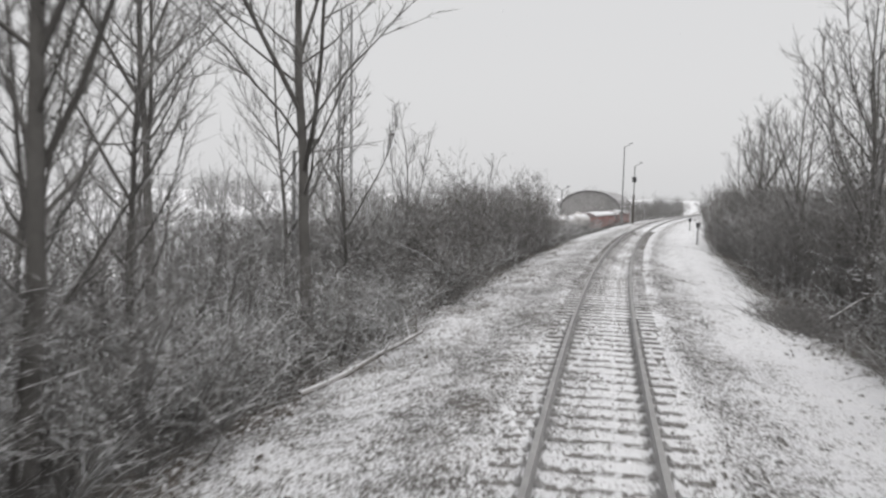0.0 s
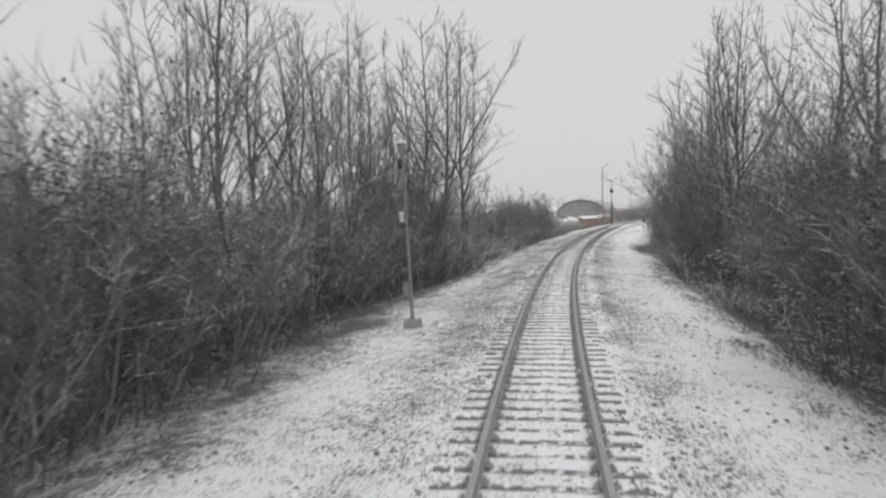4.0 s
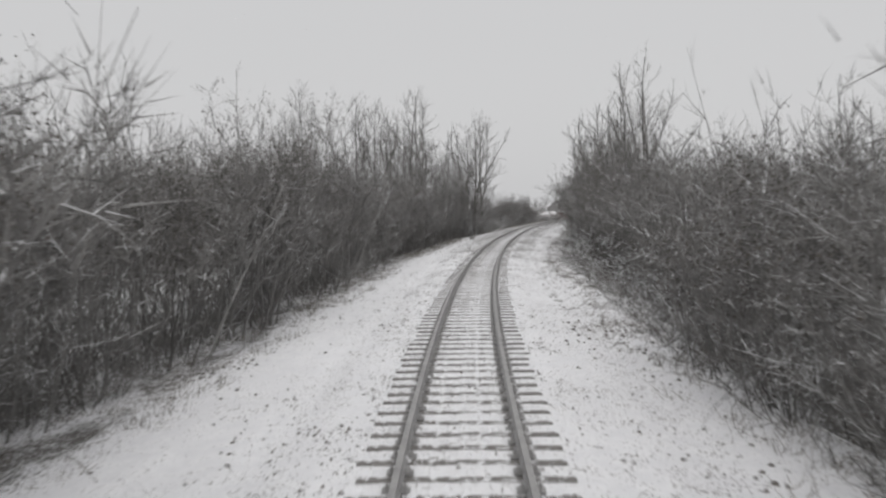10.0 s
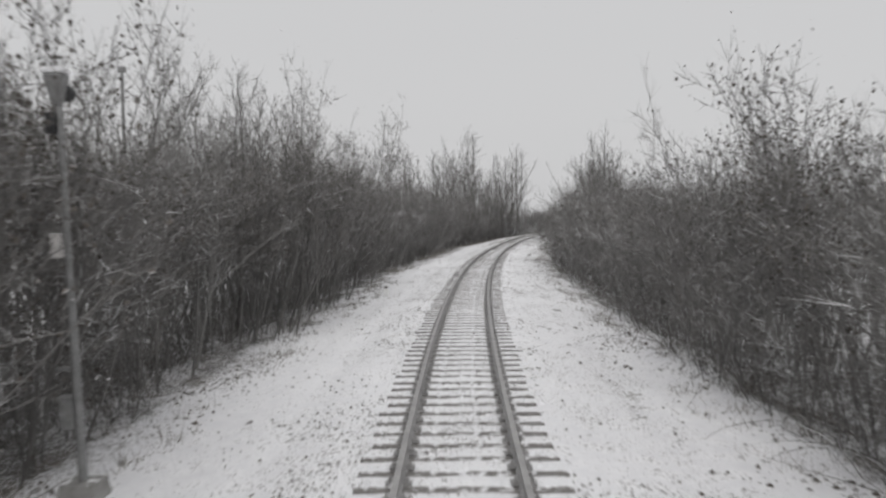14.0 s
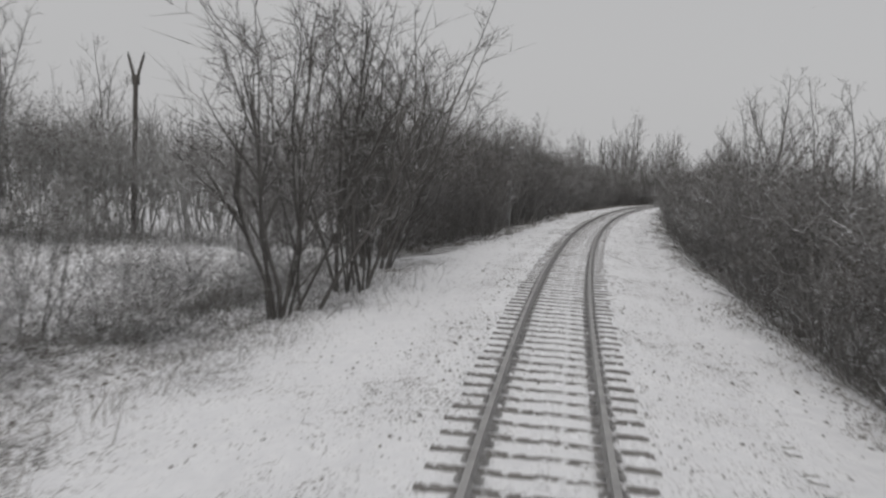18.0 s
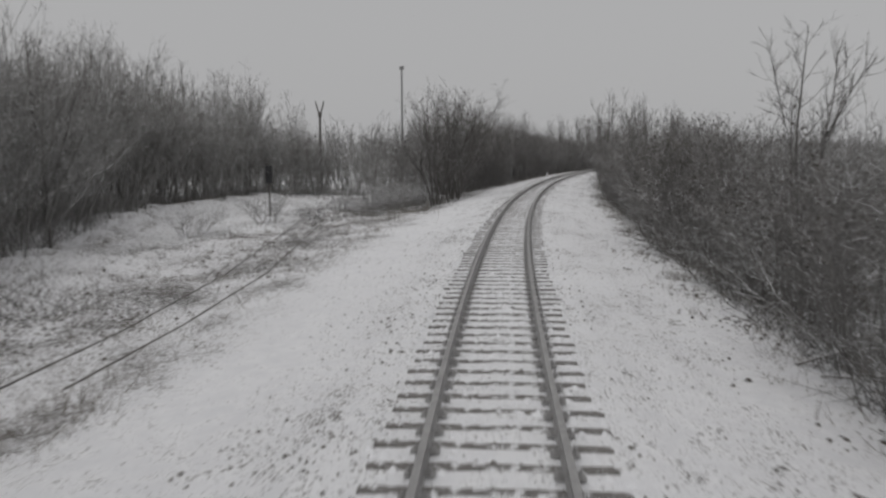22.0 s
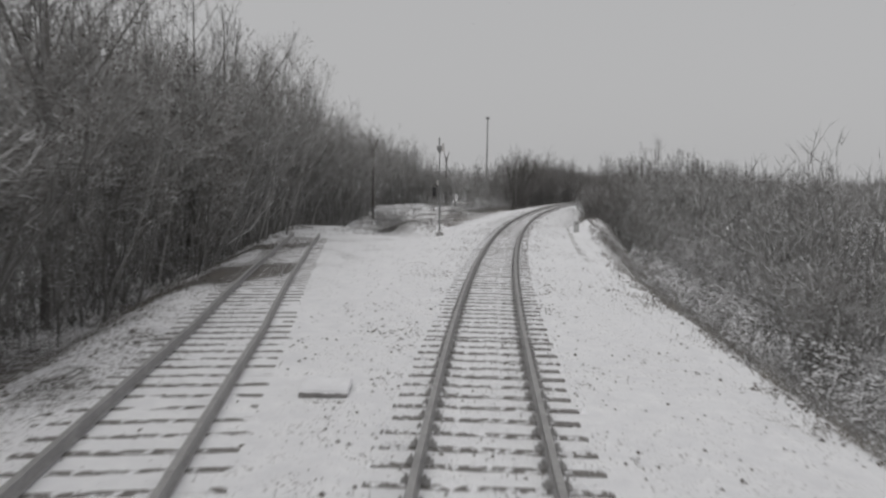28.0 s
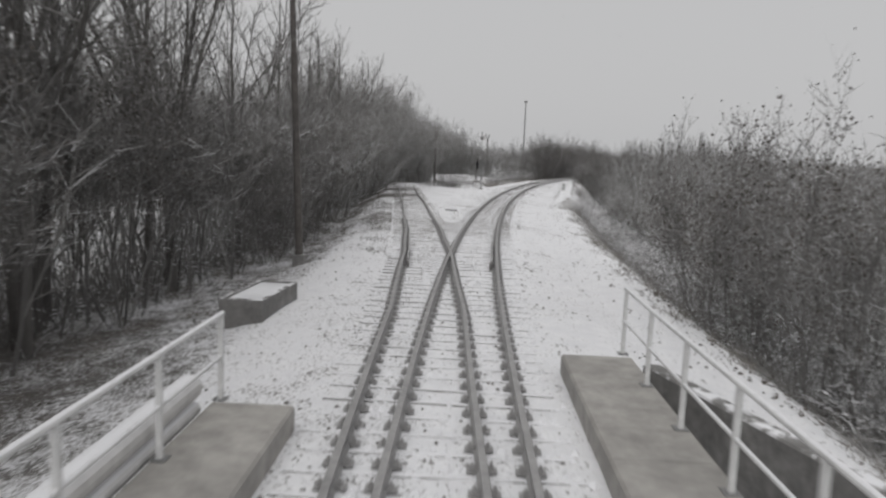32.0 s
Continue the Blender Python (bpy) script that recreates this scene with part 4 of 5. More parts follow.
def caught_snow(label, clumps, edge, sign, s0, s1, low, high, seed, deep=3.2):
    """Small ridges of snow lying along the twigs, in uneven clumps."""
    r = np.random.RandomState(seed)
    p, q, w = [], [], []
    for _ in range(clumps):
        s = r.uniform(s0, s1)
        o = float(np.interp(s, *edge)) + sign * (0.35 + deep * r.random_sample())
        m = np.array(put(s, o).translation) + (0, 0, low + (high - low) * r.random_sample() ** 1.4)
        a = r.uniform(0, 6.28)
        n = r.randint(3, 13)
        c = m + r.normal(0, 1, (n, 3)) * (0.22, 0.22, 0.12)
        t = a + r.normal(0, 0.6, n)
        ln = r.uniform(0.05, 0.24, n)
        d = np.stack([np.cos(t) * ln, np.sin(t) * ln, r.normal(-0.1, 0.35, n) * ln], 1)
        p.append(c - d / 2)
        q.append(c + d / 2)
        w.append(r.uniform(0.006, 0.018, n))
    p, q, w = np.concatenate(p), np.concatenate(q), np.concatenate(w)[:, None]
    d = (q - p) / np.linalg.norm(q - p, axis=1)[:, None]
    side = np.stack([-d[:, 1], d[:, 0], np.zeros(len(d))], 1)
    mid = p + (q - p) * r.uniform(0.3, 0.7, (len(p), 1))
    v = np.stack([p, mid + side * w, mid + (0, 0, 1) * w * 1.1, mid - side * w, mid - (0, 0, 1) * w * 0.6, q], 1).reshape(-1, 3)
    k = np.arange(len(p))[:, None, None] * 6
    f = (k + np.array([[[0, 2, 1], [0, 3, 2], [0, 4, 3], [0, 1, 4], [5, 1, 2], [5, 2, 3], [5, 3, 4], [5, 4, 1]]])).reshape(-1, 3)
    tagged(from_arrays("caught_snow", v, f, M_SNOWCAP), label, "snow", kind="stuff")


caught_snow("clumps of snow caught on the twigs of the scrub", 2000, R_EDGE, 1, -294, -206, 0.25, 1.5, 61, 4.5)
caught_snow("clumps of snow caught on the twigs of the scrub", 300, R_EDGE, 1, -206, -80, 0.2, 2.0, 62)
caught_snow("thin streaks of snow caught on the brambles", 420, R_EDGE, 1, -78, 40, 0.2, 2.1, 63, 1.8)
caught_snow("thin streaks of snow caught on low twigs of the wood", 420, L_EDGE, -1, -292, -225, 0.2, 2.4, 64)


def snowy_branches(label, count, edge, sign, s0, s1, seed):
    """Dead branches caught in the face of the thicket, with snow lying on them."""
    r = random.Random(seed)
    paths = []
    for _ in range(count):
        s = r.uniform(s0, s1)
        o = float(np.interp(s, *edge)) + sign * r.uniform(0.2, 1.8)
        m = put(s, o)
        a = heading(s) + r.choice((1.57, -1.57)) + r.gauss(0, 0.7)
        start = m.translation + Vector((0, 0, 0.1 + 2.6 * r.random() ** 1.6))
        ln = r.uniform(0.5, 2.2)
        r0 = r.uniform(0.004, 0.009)
        main = curve_points(r, start, (math.cos(a), math.sin(a), r.gauss(0.12, 0.3)), ln, 5, 0.13, -0.02)
        paths.append((main, np.linspace(r0, r0 * 0.4, 6)))
        for _ in range(r.randrange(4)):
            p, d = on_path(main, r.uniform(0.2, 0.9))
            w = d / np.linalg.norm(d) + np.array([r.gauss(0, 0.5), r.gauss(0, 0.5), r.gauss(0.1, 0.3)])
            paths.append((curve_points(r, p, w, ln * 0.35, 2, 0.15, 0), np.linspace(r0 * 0.6, r0 * 0.3, 3)))
    v, f = stem_tubes(paths, 4)
    tagged(from_arrays("snowy_branches", v, f, M_SNOWYBRANCH), label, "branches", kind="stuff")


M_SNOWYBRANCH = twig_mat("snow_laden_dead_branch", (0.14, 0.125, 0.11), (0.24, 0.22, 0.2), 1.0)
snowy_branches("dead branches carrying snow in the face of the thicket", 260, R_EDGE, 1, -296, 50, 21)
snowy_branches("dead branches carrying snow in the face of the thicket", 90, L_EDGE, -1, -296, 45, 22)
snowy_branches("dead branches carrying snow in the face of the thicket", 70, R_EDGE, 1, -20, 25, 23)
snowy_branches("dead branches carrying snow in the face of the thicket", 50, L_EDGE, -1, -20, 25, 24)


# trees
def make_tree(seed, h, r0, limbs, **kw):
    t, l, c = tree_arrays(seed, h, r0, limbs, **kw)
    wood = (np.concatenate([t[0], l[0]]), [tuple(q) for q in t[1]] + [tuple(i + len(t[0]) for i in q) for q in l[1]])
    return mesh_of("tree", *wood, M_TREE, True), mesh_of("crown", *c, M_CROWN)


TREES = [
    make_tree(40, 16, 0.165, 24, rise=1.1, first=0.24, spread=0.28, leaders=3),
    make_tree(41, 12, 0.10, 20, rise=1.3, first=0.18, spread=0.28, leaders=4),
    make_tree(42, 12, 0.115, 20, rise=1.1, first=0.2, spread=0.32, leaders=5),
    make_tree(43, 12, 0.085, 18, rise=1.35, first=0.16, spread=0.28, leaders=4),
    make_tree(44, 16, 0.125, 28, rise=1.5, first=0.2, spread=0.24, leaders=2),
    make_tree(45, 12, 0.15, 16, rise=0.6, first=0.22, spread=0.46, leaders=5),
]
TALL = (16, 12, 12, 12, 16, 12)


def tree(s, o, h, k, label="tall bare tree with grey bark and fine twigs"):
    trunk, crown = TREES[k]
    ob = tagged(new("tree", trunk), label, "tree", group="bare trees along the line")
    sc = h / TALL[k]
    ob.matrix_basis = put(s, o, 0, rv.uniform(0, 6.28)) @ Matrix.Diagonal((sc, sc, sc, 1))
    new("crown", crown).parent = ob
    return ob


for s, o, h, k in ((19, -8.1, 18.2, 0), (8, -7.3, 16, 0), (3.5, -7.9, 15, 2), (14, -9.8, 12, 1), (-3, -9, 12, 3), (-9, -9.6, 11, 1), (-13, -10.6, 16.8, 4), (-20, -9.5, 9.5, 3), (27, -12.5, 13, 1),
                   (30, -21, 24, 0), (35, -10.5, 10, 3), (24, -9, 9, 1), (-27, -10, 12, 2), (-33, -9.2, 12.5, 2), (-37, -10, 12, 2), (-48, -10.5, 9.5, 3), (-55, -9.5, 9, 1), (-44, -12, 12, 2), (-29.5, -8.8, 11.5, 3), (11, -12, 11, 2), (0, -12, 13, 4), (16, -15, 13, 3),
                   (-99, -8.2, 9.5, 2), (-92, -9, 8, 3), (-133, -8.6, 7.5, 1),
                   (-11, -8.2, 11, 3), (-6, -11, 13, 4), (-7.5, -8.0, 9.5, 1), (-1, -8.4, 10.5, 3), (1.5, -10, 12, 4), (6, -10.5, 12.5, 3), (-4.5, -13, 14, 2), (4, -13.5, 13, 1), (-16.5, -8.6, 10, 3), (10.5, -9, 10, 1), (-10, -13, 13.5, 2)):
    tree(s, o, h, k)
for s, o, h, k in ((28, 8.6, 12.5, 1), (34, 10, 13, 2), (22, 9, 13, 1), (45, 9.5, 12, 4), (12, 8.4, 13.5, 2), (5, 8.2, 12.5, 1), (-4, 7.6, 12.5, 2), (-10, 9, 12, 1), (-15, 8.6, 12, 2), (-37, 10.6, 14.6, 0), (-23, 8.4, 12.5, 2), (-33, 8.8, 12.5, 2), (-31, 11.4, 13, 5),
                   (-29, 10, 12.5, 1), (-46, 9, 9, 3), (-70, 10, 7.5, 3), (-126, 8.3, 9.6, 1), (-129, 9.4, 9, 3), (-122.5, 8.8, 9, 2), (-135, 9, 8.2, 3), (-182, 7.4, 7.2, 2), (60, 10, 12, 1), (16, 7.4, 11, 1), (25, 7.6, 11, 3), (38, 8.2, 10, 1), (-7, 8.8, 9, 3), (0, 7.4, 8.5, 1), (9, 10.5, 13, 2), (50, 8.6, 10, 2), (75, 10, 12, 2), (95, 10, 12, 1)):
    tree(s, o, h, k, "bare tree rising above the lineside shrubs")
for s, o, h, k in ((-272, -10, 12.5, 2), (-266, -9.8, 11.5, 1), (-250, -11, 11, 1), (-242, -12, 12, 3), (-234, -13, 12, 1), (-226, -14.4, 11.5, 3), (-278, -9.2, 11.5, 1), (-285, -10, 12, 2), (-213, -17, 12.5, 4), (-206, -18.2, 12, 3),
                   (-200, -19.4, 11, 1), (-290, -11.5, 12, 1), (-186, -19, 9, 1), (-176, -21, 9, 2), (-168, -23, 9, 3), (-220, -17, 11, 1), (-228, -17, 13, 2), (-275, -11, 13.5, 4), (-238, -13.2, 12.5, 2), (-287, -9, 12, 4), (-170, -20.6, 9.5, 1), (-179, -18.6, 9.5, 3), (-192, -18.4, 10, 2), (-275, -8.6, 13.5, 0), (-273, -9.6, 12, 2), (-210, -15.6, 12, 2), (-203, -17, 12.5, 1), (-268, -9.4, 12.5, 0), (-261, -9.2, 12, 2), (-253, -10.2, 12.5, 0), (-245, -11, 12, 2), (-236, -12, 13, 0), (-230, -13.4, 12.5, 3), (-223, -14, 13, 2), (-217, -15.2, 13.5, 0), (-283, -9.4, 12.5, 2), (-274.4, -9.0, 13, 5), (-268.5, -8.4, 12, 5), (-279.5, -9.6, 12.5, 5)):
    tree(s, o, h, k, "leafless tree overhanging the edge of the wood")

for s, o, h, k in ((-150, -27, 11, 2), (-143, -29, 12, 4), (-136, -27, 11, 1), (-130, -30, 12, 2), (-124, -28, 11, 3), (-157, -26, 10.5, 1), (-146, -33, 13, 0), (-128, -35, 13, 2)):
    tree(s, o, h, k, "bare tree at the far side of the snowy clearing")

# many-stemmed trees in the clearing
CLUMP = []
for k in range(3):
    sv, sf, tv, tf, tips = shrub_arrays(500 + k, 8.0, 1.35, 10, 13, 0.022, 5, twig_len=1.0, forks=4)
    CLUMP.append((mesh_of("multi_stem_tree", sv, sf, M_TREE, True), mesh_of("crown", tv, tf, M_TREE)))
for i, (s, o, h) in enumerate(((-143.3, -7.5, 8.4), (-139.8, -6.9, 8.6), (-133.5, -8.0, 8.0), (-129.2, -9.4, 7.8), (-126.4, -11.0, 7.4))):
    ob = tagged(new("multi_stem_tree", CLUMP[i % 3][0]), "many-stemmed bare tree standing at the edge of a snowy clearing", "tree", group="many-stemmed trees")
    ob.matrix_basis = put(s, o, 0, 1.9 * i) @ Matrix.Diagonal((h / 6.6, h / 6.6, h / 8, 1))
    new("crown", CLUMP[i % 3][1]).parent = ob

for s, o, h, k in ((-271, 6.5, 5.4, 1), (-274.5, 6.9, 5.2, 4), (-267.5, 6.7, 4.8, 7), (-118, -6.4, 6.4, 4), (-121, -6.9, 6.6, 1), (-124.5, -8.0, 6.0, 7), (-115, -6.6, 6.6, 7), (-131, -9.2, 5.0, 0), (-134.5, -10.0, 4.6, 3), (-148, -11.5, 3.6, 2), (-137, -11.5, 4.6, 5), (-194.6, -11.2, 2.0, 2), (-192.6, -10.6, 1.5, 5), (-147, -24, 6.5, 0), (-141, -25, 6.8, 3), (-135, -25, 6.5, 6), (-130, -24.5, 6.6, 8), (-153, -25, 6.4, 2)):
    shrub(s, o, h, "bushy bare shrub with brown twigs beside the line", k=k)

rc = random.Random(77)
for s, o in ((-151.5, -10.5), (-149.0, -12.8), (-147.2, -9.8), (-146.0, -14.5), (-143.8, -11.2), (-141.5, -9.3), (-140.2, -13.0), (-138.0, -10.2), (-136.5, -15.0), (-135.0, -11.8), (-132.5, -13.4), (-154.5, -13.6), (-158.0, -15.2), (-163.0, -17.5)):
    shrub(s, o, rc.uniform(1.0, 2.1), "low grey bush in the snowy clearing", k=rc.randrange(9))
undergrowth("brambles", "dark tangle of brambles in the snowy clearing", M_TWIG, 500, lambda r, n: (r.normal(-184.5, 2.2, n), r.normal(-13.4, 1.0, n)), 0.9, 0.012, 31, 0.7)
undergrowth("brambles", "dark tangle of brambles in the snowy clearing", M_TWIG, 400, lambda r, n: (r.normal(-192, 2.0, n), r.normal(-11.0, 0.9, n)), 0.7, 0.011, 32, 0.8)
undergrowth("brambles", "dark tangle of brambles behind a low snowy heap", M_TWIG, 900, lambda r, n: (r.normal(-195.0, 0.8, n), r.normal(-9.9, 0.7, n)), 0.9, 0.010, 34, 0.6)
undergrowth("brambles", "brown tangle of brambles round the old tree", M_TWIG, 2200, lambda r, n: (r.normal(-140.5, 4.0, n), r.normal(-7.9, 1.5, n)), 0.6, 0.007, 33, 0.5)


def ragged(r, n):
    """Low brush gathered in loose heaps on the left of the clearing."""
    c = r.randint(0, 26, n)
    cs, co = np.linspace(-188, -131, 26)[c] + 2.0 * np.sin(c * 7.3), -12.5 - 3.6 * np.sin(c * 2.9)
    return cs + r.normal(0, 1.2, n), np.maximum(co, np.interp(cs, *L_EDGE)) + r.normal(0, 0.8, n)


undergrowth("brambles", "low grey brush and weeds scattered over the snowy clearing", M_BACK, 4200, ragged, 0.7, 0.007, 41, 0.6)
undergrowth("brambles", "grey tangle of brush and dead grass beside the old trees", M_BACK, 3600, lambda r, n: (r.normal(-143.5, 5.0, n), -9.4 - np.abs(r.normal(0, 2.2, n))), 0.8, 0.008, 44, 0.55)
undergrowth("dead_grass", "tussocks of dead grass in trampled snow", M_GRASS, 5500, tufts(((-300, 60), (-7.2, -7.2)), -1, -0.6, 6.5, 22, -190, -134), 0.34, 0.007, 45, 0.5)

# these shoots share the bark colour that is paled for haze
undergrowth("brambles", "tangle of haze-pale shoots filling the foot of the thicket", M_HAZED, 9000, beside(L_EDGE, -1, 0.5, 7.0, -215, -128), 1.9, 0.013, 42, 0.45)
undergrowth("brambles", "dark brambles covering the slope under the first trees", M_TWIG, 3500, beside(L_EDGE, -1, 0.6, 8.0, -24, 36), 0.8, 0.010, 43, 0.5)

# ---- lineside things ----
def thing(name, label, category, m, group=""):
    ob = tagged(new(name), label, category, group)
    ob.matrix_basis = m
    return ob


def signal(s, o, h, lamp, lean):
    """A colour-light signal seen from behind: foot block, post, cable box, brackets, head with a hood."""
    root = thing("railway_signal", "grey painted railway signal post on a concrete foot block", "railway signal", put(s, o) @ Matrix.Rotation(radians(-lean), 4, "Y"), "signals")
    bm = bmesh.new()
    box(bm, -0.29, 0.29, -0.26, 0.26, -0.2, 0.26, 0.03)
    for v in bm.verts:
        if v.co.z > 0.1:
            v.co.x *= 0.78
            v.co.y *= 0.78
    part("foot_block", bm, M_CONCRETE, root, "rough concrete foot block")
    bm = rod(bmesh.new(), (0, 0, 0.2), (0, 0, h * 0.52), 0.058, 0.054, 12)
    rod(bm, (0, 0, h * 0.52), (0.02, 0, h - 0.5), 0.044, 0.04, 12)
    part("post", bm, M_POST, root)
    bm = box(bmesh.new(), -0.19, -0.08, -0.08, 0.08, h * 0.565, h * 0.565 + 0.32, 0.02)
    box(bm, -0.09, -0.03, -0.02, 0.02, h * 0.565 + 0.05, h * 0.565 + 0.09, 0.004)
    box(bm, -0.09, -0.03, -0.02, 0.02, h * 0.565 + 0.24, h * 0.565 + 0.28, 0.004)
    part("cable_box", bm, M_TANK, root, "pale cable box strapped to the post")
    if lamp == "dark":
        bm = box(bmesh.new(), -0.22, -0.05, -0.08, 0.08, 0.95, 1.35, 0.02)
        box(bm, -0.24, -0.05, -0.1, 0.1, 1.35, 1.38, 0.008)
        part("relay_box", bm, M_POST, root)
    for z in (1.15, 1.7) if lamp == "dark" else (1.0,):
        bm = box(bmesh.new(), -0.26, 0.03, -0.03, 0.03, z, z + 0.05, 0.006)
        part("bracket", bm, M_POST, root)
    w = 0.13 if lamp == "dark" else 0.2
    bm = box(bmesh.new(), -w, w, -0.1, 0.1, h - 0.5, h - 0.1, 0.03)
    for v in bm.verts:
        if v.co.z < h - 0.4:
            v.co.x *= 0.45
            v.co.y *= 0.5
    head = part("signal_head", bm, M_POST, root)
    bm = rod(bmesh.new(), (0, 0.1, h - 0.28), (0, 0.3, h - 0.31), 0.1, 0.1, 14)
    part("hood", bm, M_BLACK, head)
    if lamp == "dark":
        bm = box(bmesh.new(), -0.15, -0.02, -0.08, 0.08, h - 0.86, h - 0.58, 0.02)
        part("lower_head", bm, M_BLACK, root)
        bm = box(bmesh.new(), -0.14, 0.14, -0.11, 0.11, h - 0.1, h - 0.03, 0.02)
        part("snow_cap", bm, M_SNOWCAP, root, "cap of snow")
    else:
        bm = rod(bmesh.new(), (0.24, 0, h - 0.45), (0.24, 0, h + 0.1), 0.11, 0.075, 12)
        part("lamp", bm, M_TANK, root, "pale cylindrical lamp housing")
        bm = rod(bmesh.new(), (0, 0, h - 0.1), (0.24, 0, h - 0.1), 0.02, sides=8)
        part("lamp_arm", bm, M_POST, root)
        bm = rod(bmesh.new(), (0, 0, h - 0.1), (0, 0, h + 0.5), 0.05, 0.045, 10)
        part("top_tube", bm, M_POST, root)


signal(-14.1, -4.03, 5.6, "dark", 2.7)
signal(-115.6, -4.9, 5.6, "dark", 2.0)
signal(-205.8, -4.82, 6.1, "pale", 1.0)


def forked_pole(s, o, h, label="tarred wooden pole with a forked top"):
    root = thing("telegraph_pole", label, "telegraph pole", put(s, o, 0, rv.uniform(-0.2, 0.2)), "poles")
    part("pole", rod(bmesh.new(), (0, 0, -0.3), (0, 0, h - 1.0), 0.15, 0.11, 12), M_DARKPOST, root)
    for q in (-1, 1):
        bm = rod(bmesh.new(), (q * 0.03, 0, h - 1.35), (q * 0.42, 0, h), 0.085, 0.065, 8)
        arm = part("fork_arm", bm, M_DARKPOST, root)
        bm = rod(bmesh.new(), (q * 0.42, 0, h - 0.02), (q * 0.45, 0, h + 0.16), 0.05, 0.035, 8)
        part("insulator", bm, M_POST, arm)
    bm = box(bmesh.new(), -0.16, 0.16, -0.13, 0.13, h - 1.5, h - 1.05, 0.02)
    part("clamp", bm, M_DARKPOST, root)


forked_pole(-128.1, -22.9, 9.3)
forked_pole(-180.0, -16.7, 8.3)

# plain pole at the edge of the wood, with a lamp arm
root = thing("wooden_pole", "tall tarred wooden pole with a lamp arm beside the wood", "pole", put(-265.2, -5.65) @ Matrix.Rotation(radians(-1.6), 4, "Y"), "poles")
part("pole", rod(bmesh.new(), (0, 0, -0.3), (-0.12, 0, 9.4), 0.13, 0.085, 12), M_DARKPOST, root)
bm = box(bmesh.new(), -0.2, 0.2, -0.2, 0.2, -0.2, 0.35, 0.04)
part("foot_block", bm, M_WALL, root)
bm = rod(bmesh.new(), (-0.1, 0, 8.8), (0.55, 0, 9.15), 0.03, sides=8)
arm = part("lamp_arm", bm, M_POST, root)
bm = box(bmesh.new(), 0.45, 0.85, -0.1, 0.1, 9.1, 9.25, 0.04)
part("lamp_head", bm, M_POST, arm)

# far slender mast beyond the fields
root = thing("radio_mast", "slender grey mast far beyond the trees", "mast", put(-32.0, -55.0))
part("shaft", rod(bmesh.new(), (0, 0, -0.5), (0, 0, 24.5), 0.32, 0.2, 12), M_POST, root)
part("head", box(bmesh.new(), -0.5, 0.5, -0.3, 0.3, 24.2, 25.0, 0.05), M_POST, root)

# dark post with a box in the clearing
root = thing("switch_signal", "dark post with a black box in the snowy clearing", "railway signal", put(-153.8, -16.8), "signals")
part("post", rod(bmesh.new(), (0, 0, -0.2), (0, 0, 2.3), 0.06, sides=10), M_DARKPOST, root)
part("signal_head", box(bmesh.new(), -0.2, 0.22, -0.14, 0.14, 2.2, 3.4, 0.04), M_BLACK, root)
part("hood", rod(bmesh.new(), (0.0, -0.14, 2.9), (0, -0.34, 2.86), 0.12, 0.12, 12), M_BLACK, root)
part("foot_block", box(bmesh.new(), -0.22, 0.22, -0.22, 0.22, -0.2, 0.15, 0.03), M_CONCRETE, root)


# lineside masts and lamps ahead of the start
def lamp_mast(s, o, h, label, double=False, boxed=False):
    root = thing("lamp_mast", label, "lamp mast", put(s, o), "lamp masts")
    part("mast", rod(bmesh.new(), (0, 0, -0.2), (0, 0, h), 0.11, 0.07, 12), M_POST, root)
    for q in ((-1, 1) if double else (1,)):
        arm = part("arm", rod(bmesh.new(), (0, 0, h - 0.1), (q * 0.9, 0, h + 0.45), 0.04, 0.03, 8), M_POST, root)
        part("lamp_head", box(bmesh.new(), q * 0.85 - 0.25, q * 0.85 + 0.25, -0.1, 0.1, h + 0.38, h + 0.5, 0.04), M_POST, arm)
    if boxed:
        part("switch_box", box(bmesh.new(), -0.28, 0.28, -0.2, 0.2, h * 0.72, h * 0.72 + 0.7, 0.03), M_BLACK, root)
        part("sleeve", rod(bmesh.new(), (0, 0, 0), (0, 0, h * 0.5), 0.17, 0.15, 12), M_DARKPOST, root)


lamp_mast(100.7, -4.6, 10.4, "tall thin lamp mast beside the line")
lamp_mast(107.9, -4.0, 8.2, "mast with a dark switch box", boxed=True)
lamp_mast(100.2, -12.6, 6.2, "double-armed yard lamp behind the wagons", double=True)
lamp_mast(27.6, -12.6, 6.9, "old yard lamp among the bare trees")


# lattice mast among the trees
def lattice(s, o, h):
    root = thing("lattice_mast", "tall grey steel lattice mast behind bare trees", "mast", put(s, o, 0, 0.3))
    w0, w1, n = 0.62, 0.4, 22
    for i in (-1, 1):
        for j in (-1, 1):
            part("leg", rod(bmesh.new(), (i * w0, j * w0, -0.2), (i * w1, j * w1, h), 0.05, 0.04, 6), M_POST, root)
    for a in range(4):
        bm = bmesh.new()
        for k in range(n):
            z0, z1 = h * k / n, h * (k + 1) / n
            wa, wb = w0 + (w1 - w0) * k / n, w0 + (w1 - w0) * (k + 1) / n
            c = ((-1, -1), (1, -1), (1, 1), (-1, 1))
            p, q = (c[a], c[(a + 1) % 4]) if k % 2 else (c[(a + 1) % 4], c[a])
            rod(bm, (p[0] * wa, p[1] * wa, z0), (q[0] * wb, q[1] * wb, z1), 0.026, sides=5)
            rod(bm, (p[0] * wa, p[1] * wa, z0), (q[0] * wa, q[1] * wa, z0), 0.02, sides=5)
        part("bracing", bm, M_POST, root)


